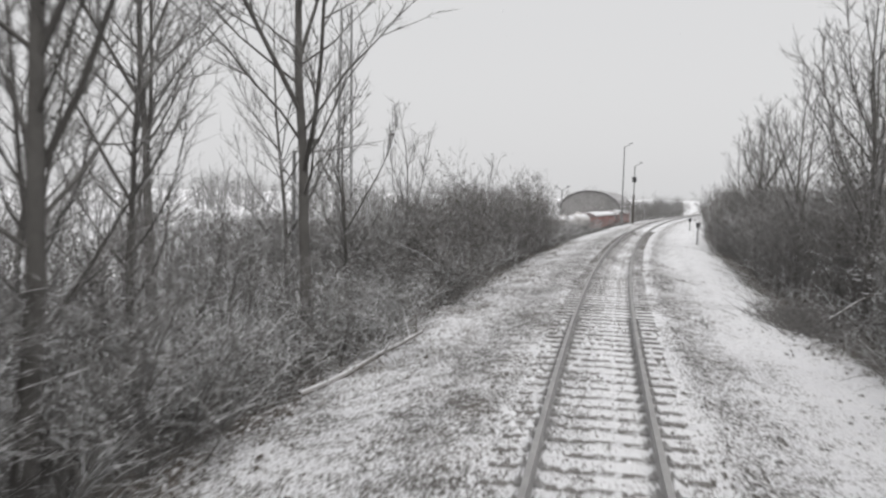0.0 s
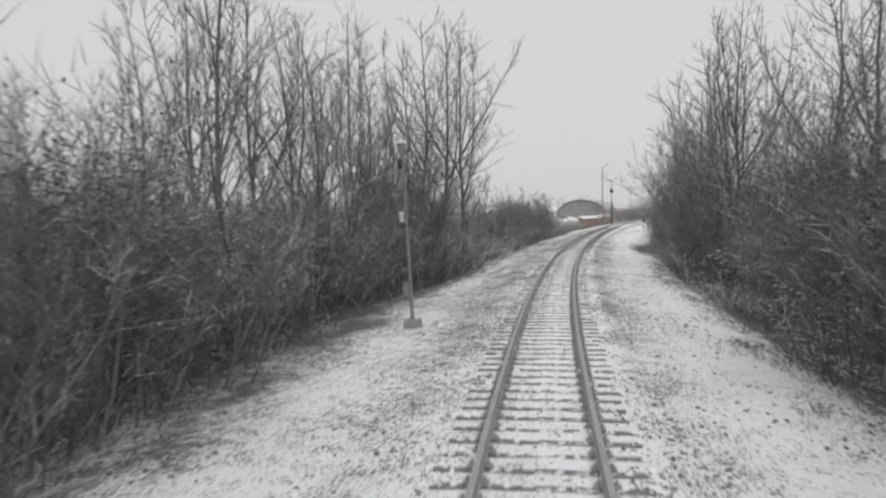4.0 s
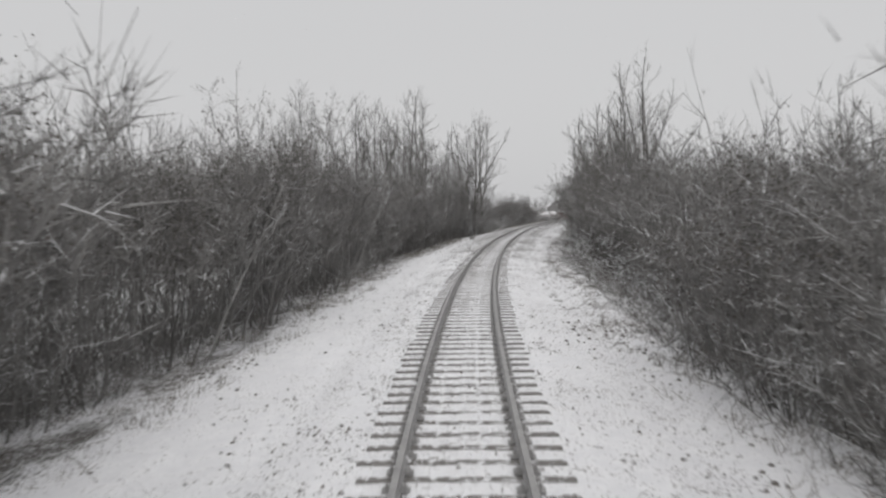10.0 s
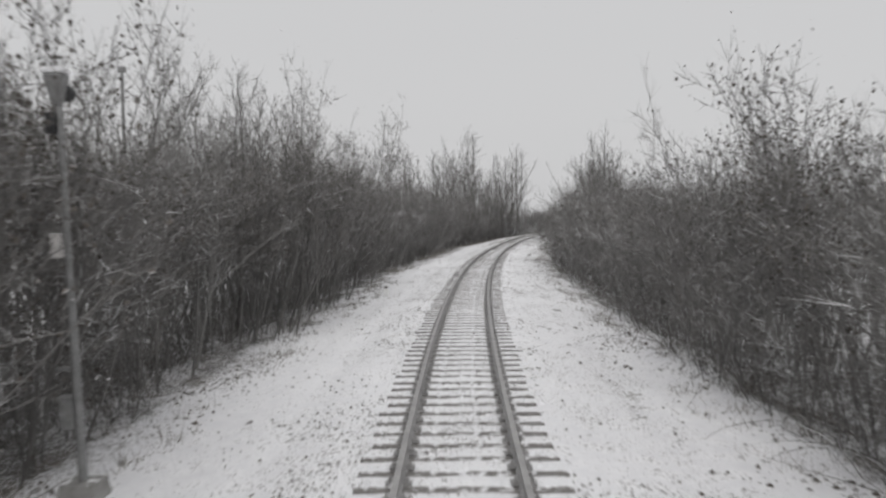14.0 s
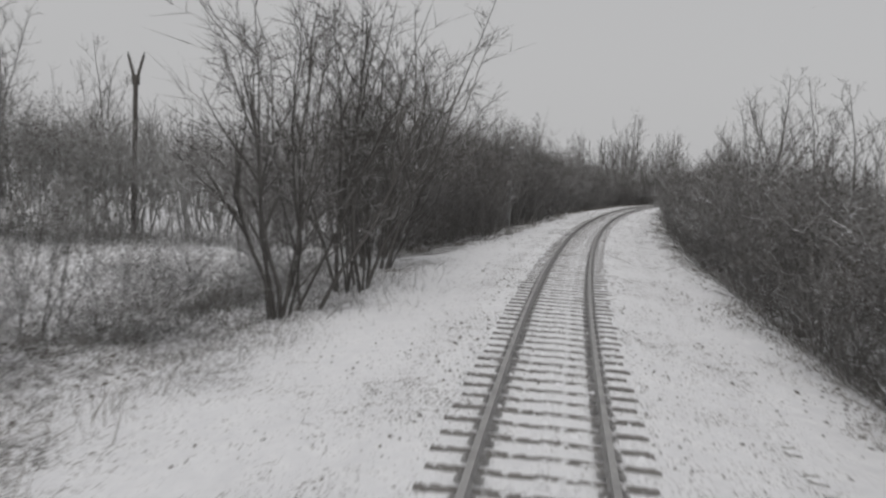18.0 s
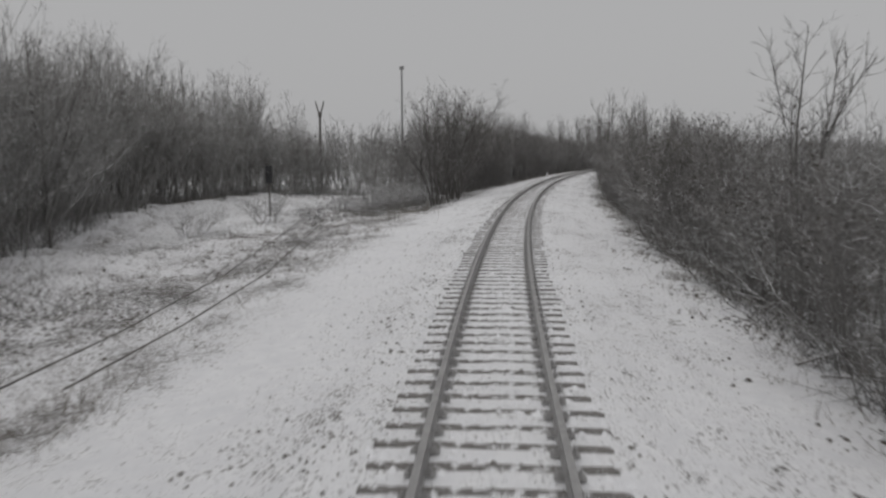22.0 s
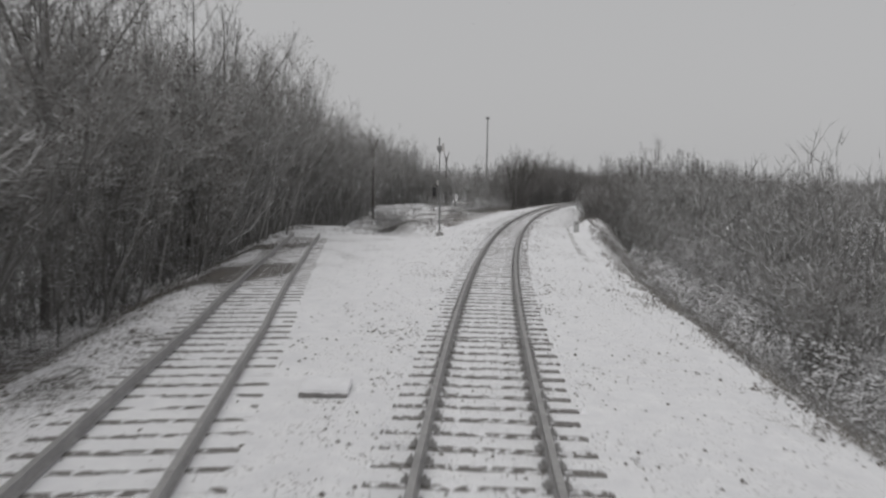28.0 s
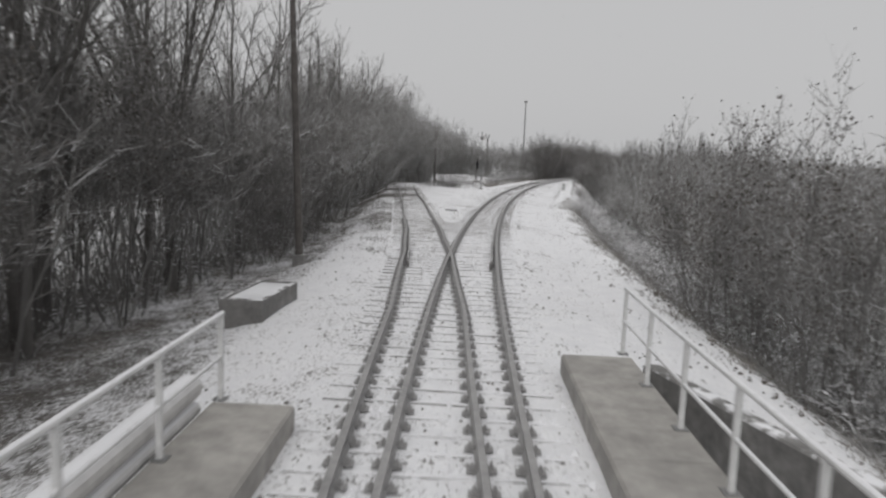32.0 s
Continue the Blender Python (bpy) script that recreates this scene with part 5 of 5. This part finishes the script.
lattice(55.4, -22.6, 20)


# wagons parked on the yard siding
def wheelset(root, y):
    axle = part("wheelset", rod(bmesh.new(), (-0.95, y, 0.46), (0.95, y, 0.46), 0.08, sides=10), M_BLACK, root)
    for q in (-1, 1):
        bm = rod(bmesh.new(), (q * 0.72, y, 0.46), (q * 0.83, y, 0.46), 0.46, sides=20)
        part("wheel", bm, M_BLACK, axle)


def underframe(root, half):
    part("underframe", box(bmesh.new(), -1.2, 1.2, -half, half, 0.75, 1.0, 0.03), M_BLACK, root)
    for y in (-half + 1.4, half - 1.4):
        wheelset(root, y)
    for q in (-1, 1):
        for y in (-half, half):
            bm = rod(bmesh.new(), (q * 0.88, y, 0.9), (q * 0.88, y + math.copysign(0.5, y), 0.9), 0.09, sides=10)
            rod(bm, (q * 0.88, y + math.copysign(0.5, y), 0.9), (q * 0.88, y + math.copysign(0.56, y), 0.9), 0.2, sides=14)
            part("buffer", bm, M_BLACK, root)


def tank_wagon(s, o):
    root = thing("tank_wagon", "pale tank wagon with a snow-covered barrel on a siding", "railway wagon", put(s, o), "wagons in the yard")
    underframe(root, 4.4)
    bm = rod(bmesh.new(), (0, -3.7, 1.95), (0, 3.7, 1.95), 1.0, sides=28)
    rod(bm, (0, -3.95, 1.95), (0, -3.7, 1.95), 0.72, 1.0, 28)
    rod(bm, (0, 3.7, 1.95), (0, 3.95, 1.95), 1.0, 0.72, 28)
    part("barrel", bm, M_TANK, root)
    part("dome", rod(bmesh.new(), (0, 0, 2.85), (0, 0, 3.2), 0.38, 0.34, 16), M_TANK, root)
    for y in (-2.6, 0, 2.6):
        part("saddle", box(bmesh.new(), -0.9, 0.9, y - 0.15, y + 0.15, 0.98, 1.4, 0.03), M_BLACK, root)


def red_wagon(s, o, h):
    root = thing("freight_wagon", "red freight wagon paled as by haze, snow on its roof", "railway wagon", put(s, o), "wagons in the yard")
    underframe(root, 5.6)
    bm = box(bmesh.new(), -1.35, 1.35, -5.4, 5.4, 1.0, h, 0.06)
    part("body", bm, M_RED, root)
    for k in range(8):
        y = -5.0 + k * 1.43
        for q in (-1, 1):
            part("rib", box(bmesh.new(), q * 1.40 - 0.05, q * 1.40 + 0.05, y - 0.06, y + 0.06, 1.02, h - 0.06, 0.01), M_RED, root)
    bm = rod(bmesh.new(), (0, -5.5, 0), (0, 5.5, 0), 1.45, sides=24)
    for v in bm.verts:
        v.co.z = h + max(v.co.z, 0) * 0.42
    part("roof", bm, M_SNOWROOF, root, "low curved roof under snow")


tank_wagon(84, -9.2)
tank_wagon(94, -9.2)
red_wagon(105.5, -9.3, 2.5)
red_wagon(117.5, -9.6, 2.4)
red_wagon(129.5, -10.0, 2.6)


def hall(s, o):
    """A barrel-roofed hall: gable walls under an arch, a curved roof shell with ribs, a pale side annexe."""
    root = thing("goods_shed", "dark goods hall greyed as by haze, arched roof under thin snow", "shed", put(s, o, 0.1, 0.12))
    w, l, e, rise = 6.6, 10.0, 2.6, 4.0
    arc = [(w * math.cos(math.pi * k / 20), e + rise * math.sin(math.pi * k / 20)) for k in range(21)]
    for y in (-l, l - 0.3):
        bm = bmesh.new()
        f = bm.faces.new([bm.verts.new((x, y, z)) for x, z in [(-w, -0.5), (w, -0.5)] + arc])
        ext = bmesh.ops.extrude_face_region(bm, geom=[f])
        bmesh.ops.translate(bm, verts=[v for v in ext["geom"] if isinstance(v, bmesh.types.BMVert)], vec=(0, 0.3, 0))
        bmesh.ops.recalc_face_normals(bm, faces=bm.faces)
        part("gable_wall", bm, M_SHED, root)
    for q in (-1, 1):
        part("side_wall", box(bmesh.new(), q * w - 0.15, q * w + 0.15, -l + 0.31, l - 0.31, -0.5, e, 0.01), M_SHED, root)
    bm = bmesh.new()
    rings = []
    for k in (1.015, 1.045):
        rings.append([[bm.verts.new((x * k, y, e + (z - e) * k + 0.02)) for x, z in arc] for y in (-l - 0.4, l + 0.4)])
    for j in range(20):
        (a0, a1), (b0, b1) = rings
        bm.faces.new((a0[j], a0[j + 1], a1[j + 1], a1[j]))
        bm.faces.new((b0[j + 1], b0[j], b1[j], b1[j + 1]))
        bm.faces.new((a0[j + 1], a0[j], b0[j], b0[j + 1]))
        bm.faces.new((a1[j], a1[j + 1], b1[j + 1], b1[j]))
    part("roof", bm, M_ROOF, root, "arched roof with thin snow")
    part("gable_door", box(bmesh.new(), -1.8, 1.8, -l - 0.06, -l - 0.002, -0.3, 3.2, 0.02), M_ROOF, root, "dull grey sliding door")
    part("annexe", box(bmesh.new(), w + 0.16, w + 3.2, -l + 1, l - 1, -0.5, 3.1, 0.04), M_TANK, root, "pale rendered side annexe")
    part("annexe_roof", box(bmesh.new(), w + 0.16, w + 3.5, -l + 0.7, l - 0.7, 3.11, 3.3, 0.03), M_SNOWCAP, root, "flat roof under snow")
    for k in range(4):
        part("window", box(bmesh.new(), w + 3.19, w + 3.24, -6.5 + k * 4, -5 + k * 4, 1.1, 2.3, 0.01), M_BLACK, root)


hall(176, -25.5)


# small posts with dark heads on the right-hand verge
for s, o, h in ((62.6, 5.0, 1.8), (88.0, 4.4, 1.5), (138.4, 3.6, 2.2)):
    root = thing("marker_post", "short pale marker post with a dark head on the verge", "marker post", put(s, o), "marker posts")
    part("post", rod(bmesh.new(), (0, 0, -0.2), (0, 0, h - 0.35), 0.05, sides=8), M_POST, root)
    part("head", box(bmesh.new(), -0.14, 0.14, -0.06, 0.06, h - 0.4, h, 0.03), M_BLACK, root)

# kilometre stone on its heap
root = thing("kilometre_stone", "white painted concrete kilometre stone in the snow", "kilometre stone", put(-203.4, 4.3, 0.14, 0.15))
bm = box(bmesh.new(), -0.17, 0.17, -0.13, 0.13, -0.2, 0.62, 0.035)
for v in bm.verts:
    if v.co.z > 0.5:
        v.co.x *= 0.92
part("stone", bm, M_KM, root)
part("number_bar", box(bmesh.new(), -0.1, 0.1, -0.138, -0.132, 0.42, 0.5), M_DARKPOST, root, "dark painted bar")

# small concrete stub on the left-hand verge
root = thing("marker_stone", "small pale concrete marker stone capped with snow", "marker stone", put(-92.5, -3.8, 0.0, 0.1))
bm = box(bmesh.new(), -0.15, 0.15, -0.12, 0.12, -0.2, 0.5, 0.03)
for v in bm.verts:
    if v.co.z > 0.3:
        v.co.x *= 0.75
        v.co.y *= 0.75
part("stone", bm, M_WHITE, root)
# flat dark patch in place of a shaded recess near the top
part("recess_patch", box(bmesh.new(), -0.07, 0.07, -0.098, -0.088, 0.36, 0.46, 0.003), M_DARKPOST, root, "small dark patch standing in for a recess")
part("snow_cap", box(bmesh.new(), -0.13, 0.13, -0.1, 0.1, 0.49, 0.56, 0.03), M_SNOWCAP, root, "cap of snow")

# low concrete cover between the tracks
root = thing("drain_cover", "low concrete drain cover half buried in snow", "drain cover", put(-244, -2.44, 0.03, 0.1))
part("cover", box(bmesh.new(), -0.36, 0.36, -0.3, 0.34, -0.2, 0.05, 0.03), M_WALL, root)
part("snow_cap", box(bmesh.new(), -0.36, 0.38, -0.27, 0.44, 0.0, 0.11, 0.053), M_SNOWCAP, root, "cap of snow")

# culvert box with raised rims
root = thing("culvert_box", "dark concrete culvert box filled with snow on top", "culvert", put(-273.2, -4.55, 0.0, -0.06))
for nm, b in (("wall", (-0.36, -0.26, -1.15, 1.15)), ("wall", (0.46, 0.56, -1.15, 1.15)), ("wall", (-0.26, 0.46, -1.15, -1.03)), ("wall", (-0.26, 0.46, 1.03, 1.15))):
    part(nm, box(bmesh.new(), b[0], b[1], b[2], b[3], -0.4, 0.52, 0.012), M_WALL, root)
part("snow_cap", box(bmesh.new(), -0.258, 0.458, -1.028, 1.028, 0.2, 0.50, 0.05), M_SNOWCAP, root, "bed of snow between the rims")
v, f = sweep([(-0.2, -0.62), (0.2, -0.62), (0.17, -0.36), (-0.17, -0.36)], np.arange(-281.5, -273.8, 0.7), lambda s: -3.35 + 0.16 * math.sin(s))
tagged(from_arrays("drain_channel", v, f, M_WALL), "wet dark concrete drain channel leading from the culvert", "drain channel")

# ---- the bridge: walkways, edge walls and railings ----
def walkway(o0, o1, s0, label):
    root = tagged(new("bridge_walkway"), label, "walkway", group="walkways of the bridge")
    s = s0
    while s > -306:
        e = max(s - 4.0, -306)
        v, f = sweep([(o0 + 0.02, -0.42), (o1 - 0.02, -0.42), (o1, -0.38), (o1, 0.07), (o1 - 0.03, 0.1), (o0 + 0.03, 0.1), (o0, 0.07), (o0, -0.38)], np.linspace(e + 0.012, s, 6), lambda q: 0.0)
        from_arrays("slab", v, f, M_WALKWAY, root)
        s = e
    return root


walkway(1.52, 2.62, -277.5, "swept beige concrete walkway slabs beside the track")
walkway(-2.95, -1.95, -280.4, "swept beige concrete walkway slabs beside the track")
v, f = sweep([(-3.6, -3.2), (-3.3, -3.2), (-3.3, -0.18), (-3.6, -0.12)], np.arange(-306, -281.5, 1.4), lambda q: 0.0)
tagged(from_arrays("edge_wall", v, f, M_WALL), "dark damp concrete edge wall of the bridge", "wall", kind="structure")
v, f = sweep([(-0.14, -3.2), (0.14, -3.2), (0.14, -0.10), (0.11, -0.07), (-0.11, -0.07), (-0.14, -0.10)], np.arange(-298, -276.7, 0.8), lambda q: 2.88 + max(0.0, -276.8 - q) * 0.30)
tagged(from_arrays("wing_wall", v, f, M_WALL), "dark damp concrete wing wall running out from the bridge", "wall", kind="structure")


def tube_along(o, z, s0, s1, r, sides=10):
    prof = [(o + r * math.cos(2 * math.pi * k / sides), z + r * math.sin(2 * math.pi * k / sides)) for k in range(sides)]
    return sweep(prof, np.linspace(s0, s1, 18), lambda q: 0.0)


def railing(o, s0, label, step):
    root = tagged(new("bridge_railing"), label, "railing", group="railings of the bridge")
    for z, r, nm in ((1.13, 0.034, "handrail"), (0.62, 0.024, "middle_rail")):
        v, f = tube_along(o, z, -305.5, s0 + 0.06, r)
        from_arrays(nm, v, f, M_WHITE, root)
    s = s0
    while s > -305:
        bm = box(bmesh.new(), -0.029, 0.029, -0.029, 0.029, 0.08, 1.12, 0.006)
        q = part("post", bm, M_WHITE, root)
        x, y = spot(s, o)
        q.matrix_basis = Matrix.Translation((float(x), float(y), 0)) @ Matrix.Rotation(heading(s), 4, "Z")
        bm = box(bmesh.new(), -0.08, 0.08, -0.08, 0.08, 0.1, 0.115, 0.003)
        part("base_plate", bm, M_POST, q)
        s -= step


railing(2.5, -277.3, "white painted steel railing dusted with snow on the bridge", 1.62)
railing(-2.86, -280.3, "white painted steel railing dusted with snow on the bridge", 1.75)
for o, z, r in ((-3.12, 0.34, 0.15), (-3.08, 0.08, 0.09)):
    v, f = tube_along(o, z, -306, -280.6, r, 16)
    tagged(from_arrays("pipe", v, f, M_PIPE), "lagged pipe with snow along its top, beside the walkway", "pipe", group="pipes along the bridge")

# ---- old rails sinking into the clearing ----
root = tagged(new("disused_track"), "disused rusty rails sinking into snow and dead grass", "railway track")
for q in (0.0, -1.5):
    c = lambda s: float(old_rail(s)) + q
    ss = np.arange(-188.8, -157 if q == 0 else -153, 0.8)
    prof = np.array([(-0.03, -0.12), (0.03, -0.12), (0.03, 0.022), (-0.03, 0.022)])
    vs, fs = [], []
    for i, s in enumerate(ss):
        x, y = spot(s, c(s) + prof[:, 0])
        g = float(np.mean([ground_z(s + d, c(s + d) + e) for d in (-1.2, -0.6, 0, 0.6, 1.2) for e in (-0.2, 0.2)]))
        vs.extend(np.stack([x, y, prof[:, 1] + g - 0.005], 1).tolist())
        if i:
            a = (i - 1) * 4
            fs.extend([(a + j, a + (j + 1) % 4, a + 4 + (j + 1) % 4, a + 4 + j) for j in range(4)])
    from_arrays("rail", vs, fs, M_DARKPOST, root)

# ---- cable trough lids along the right-hand verge ----
root = tagged(new("cable_trough"), "row of dark concrete cable trough lids partly hidden by snow", "cable trough")
lid = bmesh.new()
box(lid, -0.15, 0.15, -0.246, 0.246, -0.06, 0.016, 0.008)
lid_me = bpy.data.meshes.new("lid")
lid.to_mesh(lid_me)
lid.free()
lid_me.materials.append(M_LID)
s = -232.0
while s < -60:
    s += 0.5
    o = float(trough(s))
    if wave(np.array(s), np.array(o), 3.0, 5.0) + rv.uniform(-0.35, 0.35) < (-0.9 if -222 < s < -194 else 0.72) or rv.random() < 0.3:
        continue
    q = new("lid", lid_me)
    q.parent = root
    q.matrix_basis = put(s, o, rv.uniform(-0.012, 0.006), rv.uniform(-0.03, 0.03)) @ Matrix.Rotation(rv.uniform(-0.06, 0.06), 4, "X") @ Matrix.Rotation(rv.uniform(-0.06, 0.06), 4, "Y")


# ---- fallen wood ----
def log(s, o, length, r0, tilt, turn, label="fallen bare log with snow on top"):
    r = random.Random(int(s * 10))
    pts = curve_points(r, (0, 0, 0), (math.cos(turn), math.sin(turn), tilt), length, 6, 0.08, 0)
    v, f = stem_tubes([(pts, np.linspace(r0, r0 * 0.5, 7))], 7)
    ob = tagged(from_arrays("fallen_log", v, f, M_LOG), label, "fallen log", group="fallen logs")
    ob.matrix_basis = put(s, o, r0 * 0.6)
    bv, bf = [], []
    for _ in range(7):
        p, d = on_path(pts, r.uniform(0.3, 0.98))
        bv.append((p, p + np.array([r.gauss(0, 0.5), r.gauss(0, 0.5), r.uniform(0.1, 0.8)]) * 0.9))
    for a, b in bv:
        v, f = cones([a], [b], [r0 * 0.25], 4)
        from_arrays("side_branch", v, f, M_LOG, ob)


M_LOG = twig_mat("snowy_dead_wood", (0.12, 0.105, 0.09), (0.2, 0.18, 0.16), 0.75)
for s, o, ln, r0, tilt, turn in ((13.0, -5.6, 3.4, 0.07, 0.2, 0.9), (24.0, 6.2, 3.0, 0.05, 0.5, 0.6), (3.2, 6.0, 1.3, 0.07, 1.6, 2.9), (-40, 6.4, 3.0, 0.04, 0.5, 2.6), (-38.5, -7.6, 1.6, 0.03, 0.4, 0.5),
                                 (-64, 6.9, 2.2, 0.035, 0.35, 1.9), (-188.1, 5.0, 1.9, 0.028, 0.16, 0.2), (-188.6, 5.2, 1.4, 0.02, 0.1, -0.1), (2.0, -5.9, 3.2, 0.06, 0.1, 0.5)):
    log(s, o, ln, r0, tilt, turn)

# ---- loose stones and clods showing through the snow ----
def stones(name, label, count, place, size, seed, mat, gathered=True):
    r = np.random.RandomState(seed)
    if gathered:
        s, o = place(r, count * 4)
        field = wave(s, o, 0.9, seed * 1.7) + 0.8 * wave(s, o, 3.1, seed * 0.9) + r.normal(0, 0.6, len(s))
        pick = np.sort(np.argsort(field)[-count:])
        s, o = s[pick], o[pick]
    else:
        s, o = place(r, count)
    x, y = spot(s, o)
    z = ground_z(s, o)
    base = np.array(((1, 0, 0), (-1, 0, 0), (0, 1, 0), (0, -1, 0), (0, 0, 1), (0, 0, -1)), float)
    fc = np.array(((0, 2, 4), (2, 1, 4), (1, 3, 4), (3, 0, 4), (2, 0, 5), (1, 2, 5), (3, 1, 5), (0, 3, 5)))
    sc = size * (0.35 + 0.45 * r.exponential(1.0, (count, 1, 1)).clip(0, 3.2)) * r.uniform(0.6, 1.3, (count, 6, 1))
    sc[:, 4] *= 0.7
    a = r.uniform(0, 6.28, count)
    rot = np.zeros((count, 3, 3))
    rot[:, 0, 0], rot[:, 0, 1], rot[:, 1, 0], rot[:, 1, 1], rot[:, 2, 2] = np.cos(a), -np.sin(a), np.sin(a), np.cos(a), 1
    v = np.einsum("nij,nkj->nki", rot, base[None] * sc) + np.stack([x, y, z + size * 0.12], 1)[:, None, :]
    f = (np.arange(count)[:, None, None] * 6 + fc[None]).reshape(-1, 3)
    tagged(from_arrays(name, v.reshape(-1, 3), f, mat), label, name.replace("_", " "), kind="stuff")


def bed(r, n):
    s = r.uniform(-300, 60, n)
    side = np.where(r.random_sample(n) < 0.5, -1, 1)
    return s, side * (1.35 + np.abs(r.normal(0, 1.2, n)))


def early_bed(r, n):
    s = r.uniform(-45, 40, n)
    side = np.where(r.random_sample(n) < 0.5, -1, 1)
    return s, side * (1.0 + np.abs(r.normal(0, 1.1, n)))


def verge(r, n):
    s = r.uniform(-300, 40, n)
    right = r.random_sample(n) < 0.5
    o = np.where(right, np.interp(s, *R_EDGE) - np.abs(r.normal(0, 1.0, n)), np.maximum(np.interp(s, *L_EDGE), -12) + np.abs(r.normal(0, 1.3, n)))
    return s, o


def branch_edge(r, n):
    s = r.normal(-252, 6, n)
    return s, branch(s) - 1.4 - np.abs(r.normal(0.3, 0.5, n))


stones("ballast_stones", "dark crushed ballast stones beside the branch track", 3000, branch_edge, 0.034, 7, M_STONE)
stones("ballast_stones", "dark crushed ballast stones poking through the snow", 22000, bed, 0.026, 1, M_STONE)
stones("ballast_stones", "dark crushed ballast stones poking through the snow", 20000, early_bed, 0.028, 2, M_STONE)


def on_sleepers(r, n):
    k = r.randint(int(-316 / PITCH), int(20 / PITCH), n)
    return (k + 0.5) * PITCH + r.choice((-0.085, 0.085), n) + r.normal(0, 0.025, n), np.where(r.random_sample(n) < 0.6, r.uniform(-1.3, 1.3, n), r.choice((-1, 1), n) * r.uniform(0.85, 1.4, n))


def between_sleepers(r, n):
    k = r.randint(int(-300 / PITCH), int(40 / PITCH), n)
    return k * PITCH + r.normal(0, 0.09, n), r.normal(0, 0.7, n).clip(-1.4, 1.4)


def old_yard(r, n):
    s = r.uniform(-196, -140, n)
    return s, np.maximum(np.interp(s, *L_EDGE) - 0.5, -7.5 - np.abs(r.normal(0, 5, n)))


stones("earth_clods", "clods of earth and weed roots in the snowy clearing", 4000, old_yard, 0.045, 12, M_CLOD)
stones("leaf_litter", "brown leaf litter at the foot of the slope", 2600, lambda r, n: (r.normal(7.5, 4.5, n), r.normal(-5.6, 0.5, n)), 0.045, 13, M_CLOD)
stones("earth_clods", "clods of dark earth on the slope of a snowy heap", 190, lambda r, n: (r.normal(-202.5, 1.8, n), 6.0 + np.abs(r.normal(0, 1.0, n))), 0.045, 14, M_CLOD)
stones("earth_clods", "dark clods and sticks on the face of a low snowy heap", 420, lambda r, n: (r.normal(-198.7, 0.55, n), r.normal(-7.7, 0.85, n)), 0.055, 17, M_CLOD)
stones("snow_clumps", "ragged clumps of snow along the edges of the sleepers", 24000, on_sleepers, 0.05, 8, M_SNOWCAP, False)
stones("ballast_stones", "small ballast stones showing between the sleepers", 12000, between_sleepers, 0.024, 9, M_STONE, False)
stones("earth_clods", "clods of earth and leaf litter along the verge", 20000, verge, 0.036, 3, M_CLOD)


def whole_verge(r, n):
    s = r.uniform(-292, -45, n)
    return s, np.where(r.random_sample(n) < 0.5, -1, 1) * r.uniform(1.6, 6.2, n)


def heap_side(r, n):
    return r.normal(-201.8, 2.8, n), 5.2 + np.abs(r.normal(0.6, 1.1, n))


stones("weed_stubs", "small dark weed stubs and stones dotting the snow", 9000, whole_verge, 0.019, 15, M_CLOD, False)
stones("earth_clods", "clods of earth dotting a snowy heap", 1500, heap_side, 0.045, 16, M_CLOD, False)


# ---- snowflakes in the air ----
rs = np.random.RandomState(21)
count = 15000
s_, o_, z_ = rs.uniform(-290, 60, count), rs.uniform(-14, 14, count), rs.uniform(-0.2, 9.0, count)
x_, y_ = spot(s_, o_)
keep = (np.abs(o_) > 2.2) | (z_ > 4.4)
c_ = np.stack([x_, y_, z_], 1)[keep]
d_ = rs.normal(0, 1, (len(c_), 4, 3))
d_ /= np.linalg.norm(d_, axis=2, keepdims=True)
v_ = c_[:, None, :] + d_ * rs.uniform(0.006, 0.012, (len(c_), 1, 1))
f_ = (np.arange(len(c_))[:, None, None] * 4 + np.array(((0, 1, 2), (0, 3, 1), (1, 3, 2), (2, 3, 0)))[None]).reshape(-1, 3)
tagged(from_arrays("falling_snow", v_.reshape(-1, 3), f_, M_SNOWCAP), "scattered snowflakes falling over the line", "snow", kind="stuff")
